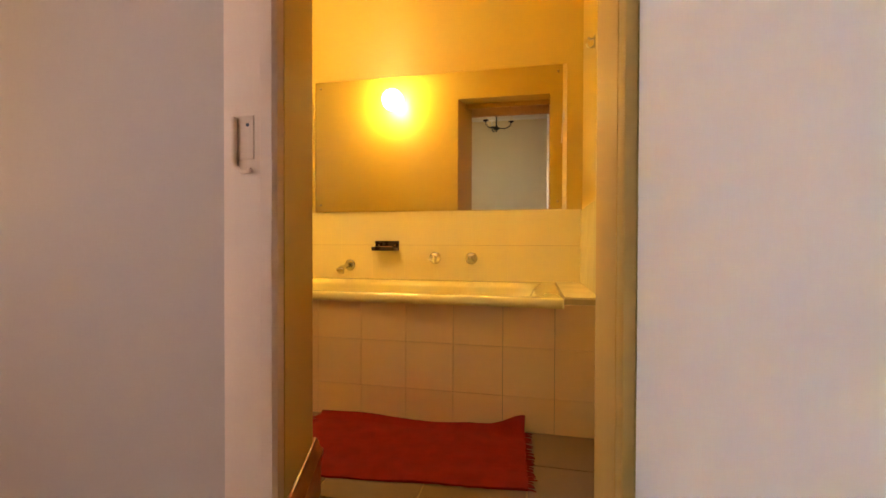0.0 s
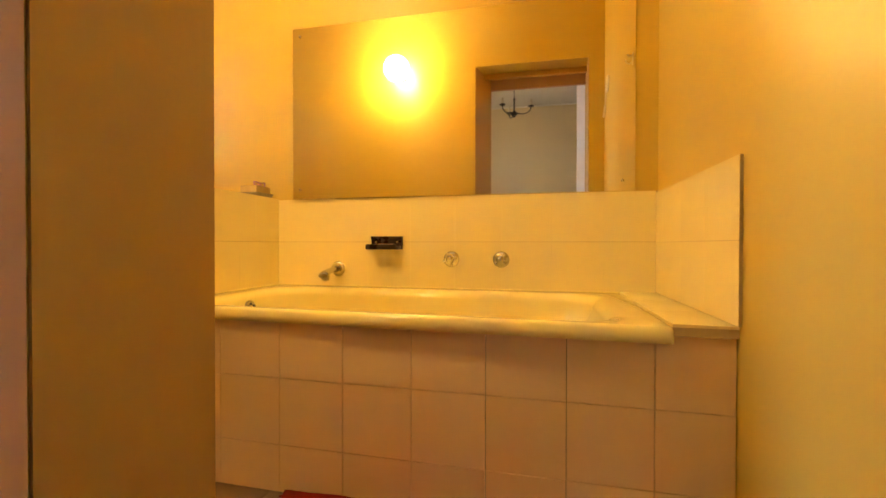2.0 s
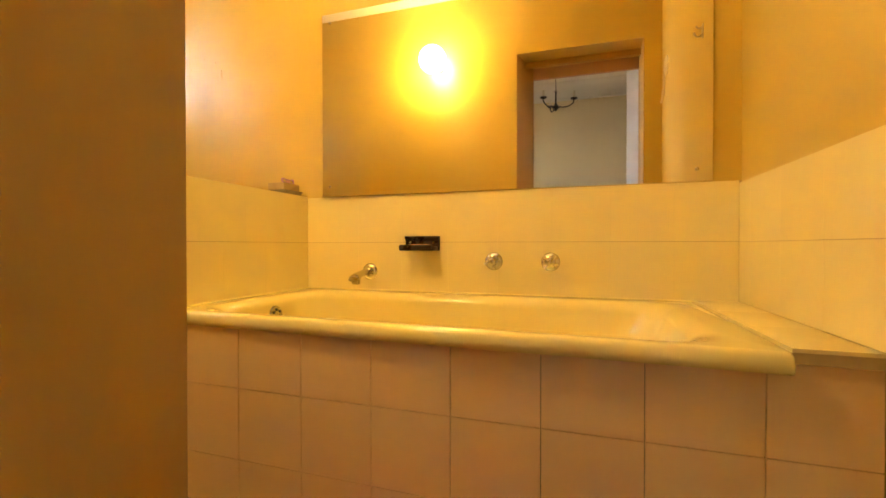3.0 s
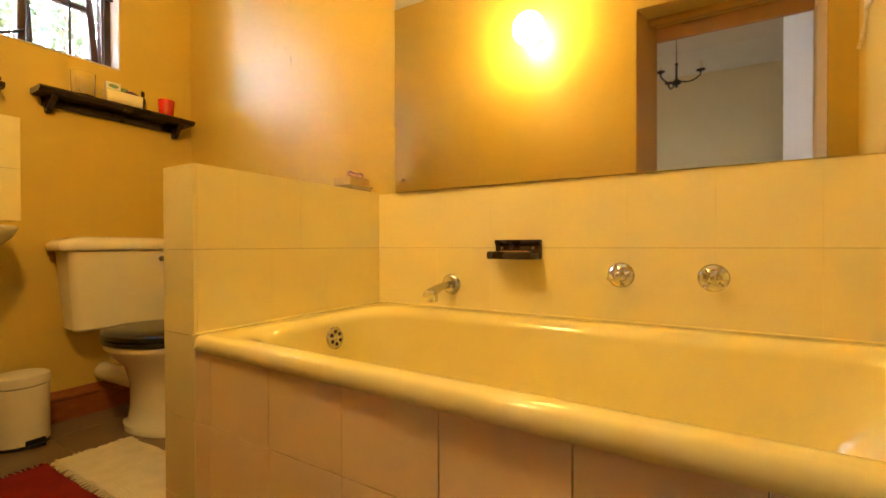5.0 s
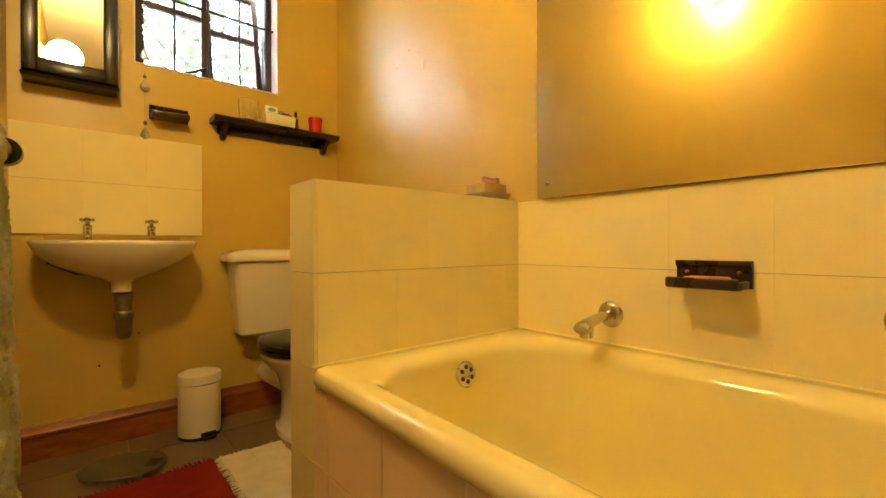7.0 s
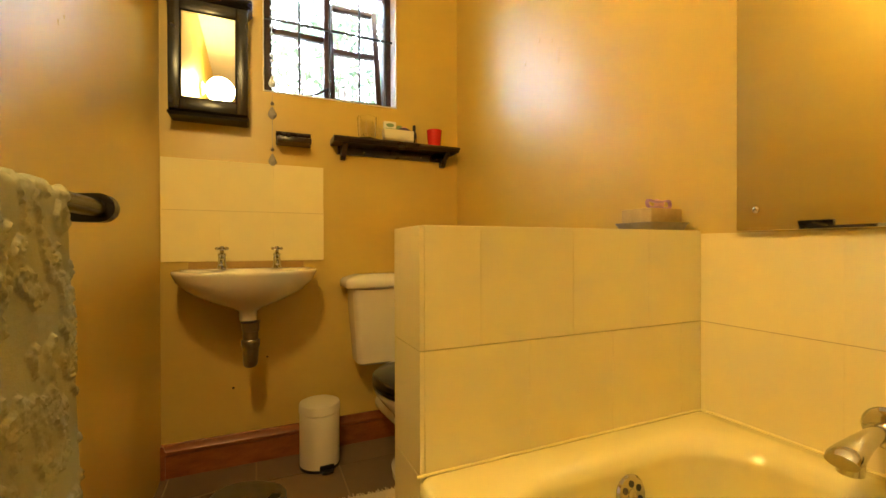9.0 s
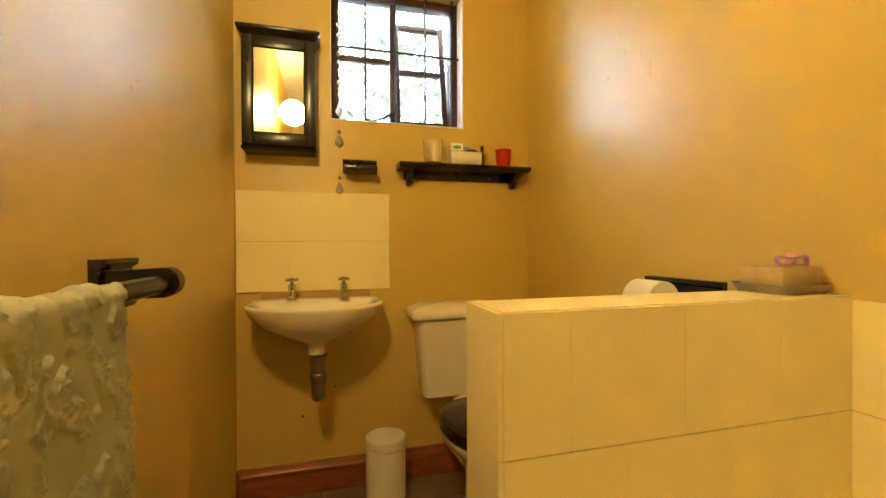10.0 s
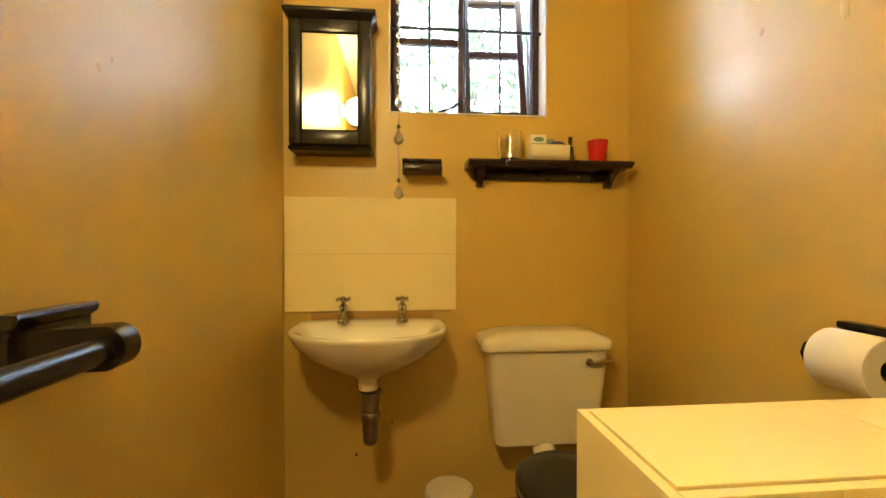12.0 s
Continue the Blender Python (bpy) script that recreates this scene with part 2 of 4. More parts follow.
wall_right = structure("wall_east", boxed(X1, X1 + 0.15, Y0, Y1, 0, TOP + 0.1), PAINT, "yellow gloss painted wall at the end of the bath", "wall")

# door wall: two piers with splayed reveals and a lintel
LX_IN, LX_OUT, RX_IN, RX_OUT = -0.628, -0.531, 0.240, 0.250
bm = bmesh.new()
extrude(bm, [(X0, Y0), (X0, OUT_Y + 0.012), (LX_OUT - 0.004, OUT_Y + 0.012), (LX_IN, Y0)], 2, 0, TOP + 0.1)
extrude(bm, [(RX_IN, Y0), (RX_OUT, 1.166), (RX_OUT, OUT_Y + 0.012), (X1 + 0.15, OUT_Y + 0.012), (X1 + 0.15, Y0)], 2, 0, TOP + 0.1)
extrude(bm, [(LX_IN, Y0), (LX_OUT - 0.004, OUT_Y + 0.012), (RX_OUT, OUT_Y + 0.012), (RX_OUT, 1.166), (RX_IN, Y0)], 2, DZ, TOP + 0.1)
wall_door = structure("wall_south", bm, PAINT, "thick yellow painted wall with an open doorway", "wall")
structure("ceiling", boxed(X0 - 0.1, X1 + 0.1, OUT_Y + 0.02, Y1 + 0.1, TOP, TOP + 0.1), CEILING, "plain white painted bathroom ceiling", "ceiling")

# Thin lining over the wall's reveals; its darker ochre holds their shade.
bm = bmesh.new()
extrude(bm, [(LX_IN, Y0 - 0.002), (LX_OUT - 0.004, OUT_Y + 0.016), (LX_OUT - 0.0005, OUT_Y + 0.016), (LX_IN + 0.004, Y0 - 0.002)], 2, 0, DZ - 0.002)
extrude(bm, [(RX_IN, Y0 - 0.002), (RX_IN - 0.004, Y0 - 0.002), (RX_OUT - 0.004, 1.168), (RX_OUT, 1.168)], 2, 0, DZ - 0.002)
structure("door_reveal", bm, OCHRE_AND_SHADE, "ochre painted splayed lining of the doorway, darkened for its shade", "door reveal")

# the room outside the doorway
bm = bmesh.new()
box(bm, HX0 - 0.1, LX_OUT - 0.153, OUT_Y - 0.006, OUT_Y + 0.012, 0, HTOP)
box(bm, LX_OUT - 0.153, HX1, OUT_Y - 0.006, OUT_Y + 0.012, DZ + 0.061, HTOP)
structure("wall_passage_north", bm, HALL_SHADE, "plain wall of the adjoining room, its shade put into a taupe colour", "wall")
structure("wall_passage_south", boxed(HX0 - 0.1, HX2 + 0.1, HY0 - 0.12, HY0, 0, HTOP), CREAMWALL, "plain cream painted wall of the adjoining room", "wall")
structure("wall_passage_east", boxed(HX1, HX1 + 0.12, HYE, OUT_Y + 0.012, 0, HTOP, 0.006), DOORPAINT, "smooth off-white wall beside the doorway", "wall")
structure("wall_passage_return", boxed(HX1 + 0.12, HX2, HYE + 0.004, HYE + 0.12, 0, HTOP), DOORPAINT, "off-white wall turning the corner of the adjoining room", "wall")
structure("wall_passage_far", boxed(HX2, HX2 + 0.12, HY0, HYE + 0.12, 0, HTOP), CREAMWALL, "plain cream painted end wall of the adjoining room", "wall")
bm = bmesh.new()
box(bm, HX0 - 0.12, HX0, HY0, -1.16, 0, HTOP)
box(bm, HX0 - 0.12, HX0, -0.54, OUT_Y, 0, HTOP)
box(bm, HX0 - 0.12, HX0, -1.16, -0.54, 0, 0.98)
box(bm, HX0 - 0.12, HX0, -1.16, -0.54, 1.92, HTOP)
structure("wall_passage_west", bm, CREAMWALL, "plain cream painted wall with a window opening", "wall")
structure("ceiling_passage", boxed(HX0 - 0.1, HX2 + 0.1, HY0 - 0.1, OUT_Y + 0.012, HTOP, HTOP + 0.1), CEILING, "white painted ceiling of the adjoining room", "ceiling")
COVE = [(0, 0), (0, -0.25), (0.018, -0.25), (0.024, -0.243), (0.024, -0.228), (0.012, -0.222), (0.008, -0.21), (0.016, -0.14), (0.042, -0.075), (0.09, -0.03), (0.16, -0.010), (0.17, 0)]
structure("cornice_south", extrude(bmesh.new(), [(HY0 + u, HTOP + v) for u, v in COVE], 0, HX0, HX2), CEILING, "white plaster cove and moulding below the ceiling", "cornice", True)
structure("cornice_east", extrude(bmesh.new(), [(HX1 - u, HTOP + v) for u, v in COVE], 1, HYE, OUT_Y - 0.01), CEILING, "white plaster cove and moulding below the ceiling", "cornice", True)
structure("floor", boxed(X0 - 0.1, HX2 + 0.1, HY0 - 0.1, Y1 + 0.1, -0.12, -0.006), GROUT, "grey-brown grout bed under beige floor tiles", "floor")
structure("floor_passage", boxed(HX0, HX2, HY0, OUT_Y, -0.004, 0.0), shade("passage_floor", (0.33, 0.24, 0.16), 0.5, vary=0.3, scale=3), "plain brown floor of the adjoining room", "floor")

# door frame: broad painted strip with a rounded edge, strike plate, stop on the hinge side
frame_set = thing("door_frame", LX_OUT - 0.085, OUT_Y, 0, "off-white painted timber door frame around the open doorway", "door frame")
frame_set["kind"] = "structure"
px, py = frame_set.location.x, frame_set.location.y
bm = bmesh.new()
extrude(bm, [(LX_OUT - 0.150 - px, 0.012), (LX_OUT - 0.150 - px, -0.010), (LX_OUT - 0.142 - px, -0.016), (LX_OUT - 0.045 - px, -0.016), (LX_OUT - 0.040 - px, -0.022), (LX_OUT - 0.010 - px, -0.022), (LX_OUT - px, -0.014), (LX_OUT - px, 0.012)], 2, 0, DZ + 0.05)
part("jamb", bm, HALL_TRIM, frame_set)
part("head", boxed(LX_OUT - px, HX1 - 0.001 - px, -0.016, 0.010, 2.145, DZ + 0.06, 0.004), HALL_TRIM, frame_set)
part("track", boxed(LX_OUT - 0.05 - px, RX_OUT - 0.006 - px, 0.13, 0.16, 2.19, DZ - 0.002, 0.003), OCHRE_AND_SHADE, frame_set, "brown painted strip under the lintel")
part("hinge_jamb", boxed(RX_OUT - 0.004 - px, HX1 - 0.001 - px, 0.002, 0.076, 0, 2.144, 0.006), OCHRE_AND_SHADE, frame_set, "brown painted hinge jamb")

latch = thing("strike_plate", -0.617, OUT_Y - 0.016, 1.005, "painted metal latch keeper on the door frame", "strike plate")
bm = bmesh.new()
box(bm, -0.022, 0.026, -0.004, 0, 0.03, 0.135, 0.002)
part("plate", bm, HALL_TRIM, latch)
bm = bmesh.new()
box(bm, -0.030, -0.018, -0.016, 0, 0.022, 0.132, 0.004)
tube(bm, [(-0.024, -0.010, 0.03), (-0.018, -0.011, 0.010), (0.002, -0.011, -0.002), (0.024, -0.010, 0.002)], 0.0065, 8)
part("lip", bm, HALL_TRIM, latch)
bm = bmesh.new()
lathe(bm, [(0.0045, -0.0005), (0.0045, 0.001)], 12, at(0.010, -0.004, 0.112, "y"))
part("screw_hole", bm, PLASTIC, latch)

# skirting boards of varnished pine, one moulded profile
SKIRT = [(0, 0), (0.018, 0), (0.018, 0.098), (0.023, 0.104), (0.023, 0.116), (0.016, 0.122), (0.013, 0.136), (0.008, 0.144), (0, 0.146)]


def skirting(x, y, rz, length, label):
    ob = structure("baseboard", extrude(bmesh.new(), SKIRT, 0, 0, length), PINE, label, "skirting board", True)
    ob.matrix_world = pose(x, y, 0.0, 0, 0, rz)
    return ob


skirting(X0, Y1, -90, Y1 - Y0, "orange varnished pine skirting with knots below the basin")
skirting(LX_IN - 0.022, Y0, 0, -(LX_IN - 0.022 - X0 - 0.024), "orange varnished pine skirting along the door wall").matrix_world = pose(X0 + 0.024, Y0, 0, 0, 0, 0)
skirting(X1, Y0, 90, 2.05 - Y0, "orange varnished pine skirting ending at the bath panel")
ang = math.degrees(math.atan2(Y0 - OUT_Y - 0.02, LX_IN - LX_OUT))
ob = skirting(LX_OUT - 0.012, OUT_Y + 0.03, 0, 0.345, "orange varnished pine skirting in the door reveal")
ob.matrix_world = Matrix.Translation((LX_OUT - 0.008, OUT_Y + 0.026, 0)) @ Matrix(((math.cos(radians(ang)), 1.5 * math.sin(radians(ang)), 0, 0), (math.sin(radians(ang)), -1.5 * math.cos(radians(ang)), 0, 0), (0, 0, 1.3, 0), (0, 0, 0, 1)))

# bath surround: masonry cores that carry the tiles
PY = 2.056                                # face of the panel tiles
half_wall = structure("half_wall", boxed(HWX0 + 0.008, HWX1 - 0.008, PY + 0.008, Y1, 0, HWZ - 0.008), CREAM_GROUT, "low cream tiled partition between bath and toilet", "partition")
bath_panel = structure("bath_panel", boxed(HWX1 - 0.008, X1, PY + 0.008, PY + 0.05, 0, 0.573), GROUT, "cream tiled panel along the front of the bath", "bath panel")
ledge = structure("bath_ledge", box(boxed(0.20, X1, PY + 0.05, Y1, 0, 0.596), 0.198, X1, 2.047, PY + 0.05, 0.5735, 0.5965), CREAM_GROUT, "tiled ledge at the end of the bath", "ledge")

# ---- window ----
win = thing("window", X0, 0, 0, "dark timber casement window with black burglar bars and one sash tilted outwards", "window")
win["kind"] = "structure"
wx = -0.125


def frame_box(name, y0, y1, z0, z1, x0=wx - 0.03, x1=wx + 0.03, m=WINDOWWOOD, parent=None, bev=0.004, label=""):
    return part(name, boxed(x0, x1, y0, y1, z0, z1, bev), m, parent or win, label)


for y0, y1, z0, z1 in ((WY0, WY0 + 0.045, WZ0, WZ1), (WY1 - 0.045, WY1, WZ0, WZ1), (WY0 + 0.045, WY1 - 0.045, WZ0, WZ0 + 0.03), (WY0 + 0.045, WY1 - 0.045, WZ1 - 0.04, WZ1)):
    frame_box("window_frame", y0, y1, z0, z1)
MID = 2.136
frame_box("mullion", MID - 0.016, MID + 0.016, WZ0 + 0.03, WZ1 - 0.04, wx - 0.022, wx + 0.022)
frame_box("transom", WY0 + 0.045, MID - 0.016, 2.092, 2.118, wx - 0.018, wx + 0.018)
part("pane", boxed(wx - 0.004, wx, WY0 + 0.045, MID - 0.016, WZ0 + 0.03, WZ1 - 0.04), PANE, win, "clear glass pane").visible_shadow = False
sash = part("sash", boxed(-0.016, 0.016, -0.030, 0.0, 0.0, WZ1 - WZ0 - 0.075, 0.003), WINDOWWOOD, win, "dark timber sash tilted outwards")
sash.matrix_local = pose(wx - 0.014, WY1 - 0.047, WZ0 + 0.032, 0, -12, -2)
SW, SH = WY1 - 0.047 - MID - 0.018, WZ1 - WZ0 - 0.075
part("stile", boxed(-0.016, 0.016, -SW, -SW + 0.030, 0, SH, 0.003), WINDOWWOOD, sash)
for z0 in (0.0, 2.092 - WZ0 - 0.032, SH - 0.026):
    part("rail", boxed(-0.015, 0.015, -SW + 0.030, -0.030, z0, z0 + 0.026, 0.003), WINDOWWOOD, sash)
part("pane", boxed(-0.002, 0.002, -SW + 0.030, -0.030, 0.026, SH - 0.026), PANE, sash, "clear glass pane").visible_shadow = False
bars = thing("burglar_bars", X0, 0, 0, "black painted iron burglar bars inside the window", "burglar bars")
for y in (1.860, 1.992, 2.142, 2.298, 2.442):
    bm = bmesh.new()
    tube(bm, [(-0.062, y, WZ0), (-0.062, y, WZ1)], 0.0055, 8)
    part("bar", bm, IRON, bars)
for z in (WZ0 + 0.012, 2.138):
    part("crossbar", boxed(-0.072, -0.060, WY0, WY1, z - 0.005, z + 0.005, 0.002), IRON, bars)
stay = thing("window_stay", X0, 0, 0, "black iron casement stay across the window bottom", "window stay")
bm = bmesh.new()
tube(bm, [(-0.085, 2.145, 1.845), (-0.08, 2.115, 1.825), (-0.08, 2.07, 1.80), (-0.085, 2.02, 1.786), (-0.09, 2.005, 1.776)], [0.006, 0.007, 0.006, 0.005, 0.005], 8)
part("arm", bm, IRON, stay)
part("peg", boxed(-0.10, -0.085, 1.996, 2.014, WZ0 + 0.02, WZ0 + 0.045, 0.003), IRON, stay)
bm = bmesh.new()
box(bm, X0 - 0.158, X0 - 0.001, WY1 - 0.006, WY1 - 0.001, WZ0 + 0.001, WZ1)
box(bm, X0 - 0.158, X0 - 0.001, WY0 + 0.001, WY0 + 0.006, WZ0 + 0.001, WZ1)
box(bm, X0 - 0.158, X0 + 0.004, WY0 + 0.001, WY1 - 0.001, WZ0 + 0.001, WZ0 + 0.006)
structure("window_reveal", bm, SILL, "white plastered reveal round the bathroom window", "window reveal")

# ---- garden outside the window ----
structure("ground", boxed(-60, HX0 - 0.13 if HX0 < X0 else X0 - 0.17, -60, 60, -0.3, -0.15), SOIL, "brown garden soil outside the bathroom window", "ground")
rng = random.Random(7)
verts, faces = [], []
for _ in range(27000):
    y, z = rng.uniform(-2.6, 5.0), rng.uniform(0.6, 5.6)
    x = -4.6 - rng.random() * 1.1 + 0.35 * noise.noise((y * 1.3, z * 1.3, 0)) + 0.12 * noise.noise((y * 5, z * 5, 3))
    if (noise.noise((y * 2.2, z * 2.2, 9)) > 0.30 and rng.random() < 0.8) or (y < 1.2 and rng.random() < 0.55):
        continue
    c, q = Vector((x, y, z)), Euler((rng.uniform(-1.2, 1.2), rng.uniform(-1.2, 1.2), rng.uniform(0, 6.3))).to_matrix()
    s = rng.uniform(0.035, 0.075)
    n = len(verts)
    verts += [c + q @ Vector(v) * s for v in ((-1, 0, 0), (-0.3, 0.42, 0.08), (0.45, 0.34, 0.05), (1.1, 0, -0.12), (0.45, -0.34, 0.05), (-0.3, -0.42, 0.08), (0.1, 0, -0.05))]
    faces += [(n, n + 6, n + 1), (n + 1, n + 6, n + 2), (n + 2, n + 6, n + 3), (n + 3, n + 6, n + 4), (n + 4, n + 6, n + 5), (n + 5, n + 6, n)]
me = bpy.data.meshes.new("hedge")
me.from_pydata(verts, [], faces)
me.materials.append(LEAF)
tagged(new("hedge", me), "sunlit green hedge leaves outside the window", "hedge", kind="stuff")
bm = bmesh.new()
for _ in range(130):
    y, x = rng.uniform(-2.4, 4.8), rng.uniform(-5.4, -4.7)
    lean, side = rng.uniform(-0.5, 0.5), rng.uniform(-0.2, 0.2)
    h = rng.uniform(2.2, 4.8)
    pts = [(x + side * t * h * 0.4 + 0.05 * math.sin(5 * t + y * 9), y + lean * t * h * 0.5 + 0.06 * math.sin(7 * t + x * 8), -0.16 + t * h) for t in (0, 0.25, 0.5, 0.75, 1)]
    tube(bm, pts, [0.022, 0.018, 0.014, 0.009, 0.004], 6)
tagged(new("hedge_twigs", finish("hedge_twigs", bm, TWIG)), "dry brown twigs and stems within the hedge", "twigs", kind="stuff")
structure("backdrop", boxed(-6.5, -6.4, -6.0, 9.0, -0.15, 7.5), BRIGHT_SKY, "bright hazy sky beyond the garden hedge", "sky")
# Out of view; blocks southern light to set where the wall gloss begins.
structure("light_block_wing", boxed(-3.75, X0 - 0.165, 0.9, 1.40, -0.15, 3.2), PLASTER_OUT, "unseen plain rendered block that cuts southern light to the window", "wall")


# ---- bathroom lamp ----
lamp = thing("wall_lamp", -1.245, Y0, 2.22, "glowing round opal glass globe lamp on the door wall", "wall lamp")
bm = bmesh.new()
lathe(bm, [(0.05, 0), (0.055, 0.004), (0.055, 0.018), (0.035, 0.03), (0.03, 0.042)], 28, Matrix.Rotation(radians(-90), 4, "X"))
part("base", bm, IVORY, lamp)
bm = bmesh.new()
lathe(bm, [(0.100 * math.sin(math.pi * k / 20), 0.137 - 0.100 * math.cos(math.pi * k / 20)) for k in range(21)], 40, Matrix.Rotation(radians(-90), 4, "X"))
part("globe", bm, GLOBE, lamp, "glowing opal glass globe")

# ---- bath ----
bath = thing("bathtub", 0, 0, 0, "cream enamelled built-in bathtub with a rolled rim", "bathtub")
BX0, BX1, BY0, BY1, RIM = HWX1, 0.196, 2.014, Y1 - 0.0108, 0.601
bm = bmesh.new()
loops = [round_rect(BX0, BX1, BY0 + 0.008, BY1, 0.010, RIM - 0.044),
         round_rect(BX0, BX1, BY0 + 0.001, BY1, 0.012, RIM - 0.037),
         round_rect(BX0, BX1, BY0, BY1, 0.014, RIM - 0.024),
         round_rect(BX0, BX1, BY0 + 0.003, BY1, 0.016, RIM - 0.009),
         round_rect(BX0 + 0.002, BX1 - 0.003, BY0 + 0.010, BY1 - 0.001, 0.018, RIM - 0.002),
         round_rect(BX0 + 0.008, BX1 - 0.010, BY0 + 0.020, BY1 - 0.004, 0.022, RIM)]
for k in range(9):                         # the lip rolls gently into the bowl
    a = radians(90 * k / 8)
    u, d = 0.046 * math.sin(a), 0.040 * (1 - math.cos(a))
    loops.append(round_rect(BX0 + 0.050 + u, BX1 - 0.075 - 1.3 * u, BY0 + 0.042 + u, BY1 - 0.048 - u, 0.12 + 0.6 * u, RIM - 0.001 - d))
loops += [round_rect(BX0 + 0.106, BX1 - 0.175, BY0 + 0.096, BY1 - 0.102, 0.16, RIM - 0.12),
          round_rect(BX0 + 0.130, BX1 - 0.290, BY0 + 0.118, BY1 - 0.122, 0.16, RIM - 0.28),
          round_rect(BX0 + 0.150, BX1 - 0.340, BY0 + 0.136, BY1 - 0.138, 0.15, RIM - 0.34),
          round_rect(BX0 + 0.180, BX1 - 0.385, BY0 + 0.165, BY1 - 0.165, 0.13, RIM - 0.378),
          round_rect(BX0 + 0.240, BX1 - 0.450, BY0 + 0.220, BY1 - 0.220, 0.09, RIM - 0.395)]
loops = [[(x, y + (0.036 * (BX1 - x) / (BX1 - BX0) * max(0, (BY1 - y) / (BY1 - BY0)) ** 1.5), z) for x, y, z in loop] for loop in loops]
rings(bm, loops, cap_first=False)
part("tub", bm, ENAMEL, bath, angle=80)
bm = bmesh.new()
tube(bm, [(BX0 + 0.002, BY0 + 0.034, RIM + 0.001), (BX0 + 0.002, BY1 - 0.03, RIM + 0.001), (BX0 + 0.005, BY1 - 0.006, RIM + 0.001), (BX0 + 0.03, BY1, RIM + 0.001), (BX1 - 0.004, BY1, RIM + 0.0005)], 0.0030, 8)
part("sealant", bm, ENAMEL, bath, "cream sealant bead along the tiles")
bm = bmesh.new()
lathe(bm, [(0.036, 0), (0.037, 0.004), (0.033, 0.008), (0.012, 0.009), (0.008, 0.006), (0, 0.006)], 28, Matrix.Translation((BX0 + 0.099, 2.456, 0.527)) @ Matrix.Rotation(radians(80), 4, "Y"))
overflow = part("overflow", bm, CHROME, bath, "round chrome overflow with holes")
for k in range(6):
    a = radians(60 * k)
    bm = bmesh.new()
    lathe(bm, [(0.0065, 0.0075), (0.0065, 0.0095)], 10, Matrix.Translation((BX0 + 0.099, 2.456, 0.527)) @ Matrix.Rotation(radians(80), 4, "Y") @ Matrix.Translation((0.020 * math.cos(a), 0.020 * math.sin(a), 0)))
    part("hole", bm, PLASTIC, overflow)
mirror = thing("wall_mirror", -0.565, Y1, 1.045, "large frameless mirror screwed to the yellow wall above the bath", "mirror", rz=0.6)
part("glass", boxed(-0.824, 0.824, -0.0190, -0.0140, 0, 0.874, 0.001, 1), MIRROR, mirror)
for sx in (-0.783, 0.772):
    for sz in (0.046, 0.832):
        bm = bmesh.new()
        lathe(bm, [(0.007, 0), (0.007, 0.002), (0.004, 0.005), (0, 0.0055)], 14, at(sx, -0.0190, sz, "y"))
        part("screw", bm, CHROME, mirror, "domed chrome mirror screw")


# ---- fittings over the bath ----
def cross_tap(x, z, turn, label):
    """A wall valve: domed flange, stem and a four-spoke handle with ball tips."""
    t = thing("bath_tap", x, Y1 - 0.010, z, label, "tap", "bath taps")
    bm = bmesh.new()
    lathe(bm, [(0.037, 0), (0.038, 0.003), (0.034, 0.009), (0.022, 0.015), (0.016, 0.017)], 32, AX["y"])
    part("flange", bm, CHROME, t)
    bm = bmesh.new()
    lathe(bm, [(0.013, 0.014), (0.013, 0.036), (0.016, 0.038), (0.017, 0.046), (0.012, 0.052), (0.009, 0.054), (0, 0.055)], 24, AX["y"])
    part("stem", bm, CHROME, t)
    bm = bmesh.new()
    for k in range(4):
        a = radians(turn + 90 * k)
        d = Vector((math.cos(a), 0, math.sin(a)))
        o = Vector((0, -0.043, 0))
        tube(bm, [o + d * 0.010, o + d * 0.022, o + d * 0.026, o + d * 0.030, o + d * 0.034, o + d * 0.036], [0.0042, 0.0038, 0.0058, 0.0068, 0.005, 0.001], 12)
    part("handle", bm, CHROME, t)
    return t


cross_tap(-0.552, 0.742, 20, "chrome wall tap with a four-spoke handle above the bath")
cross_tap(-0.317, 0.742, 48, "chrome wall tap with a four-spoke handle above the bath")
spout = thing("bath_spout", -1.140, Y1 - 0.010, 0.688, "chrome bath spout on a round flange on the tiles", "spout")
bm = bmesh.new()
lathe(bm, [(0.037, 0), (0.038, 0.003), (0.033, 0.010), (0.022, 0.014)], 32, AX["y"])
part("flange", bm, CHROME, spout)
bm = bmesh.new()
SPOUT = [(0.006, 0.000, 0.0140, 0.0140), (0.040, -0.001, 0.0140, 0.0140), (0.075, -0.004, 0.0150, 0.0145), (0.105, -0.009, 0.0185, 0.0150), (0.135, -0.016, 0.0230, 0.0155), (0.152, -0.021, 0.0250, 0.0150), (0.160, -0.026, 0.0235, 0.0110)]
rings(bm, [[(w * math.cos(2 * math.pi * k / 24), -d, z + h * math.sin(2 * math.pi * k / 24)) for k in range(24)] for d, z, w, h in SPOUT])
lathe(bm, [(0.015, -0.050), (0.018, -0.048), (0.020, -0.020)], 20, Matrix.Translation((0, -0.134, 0)))
part("pipe", bm, CHROME, spout)


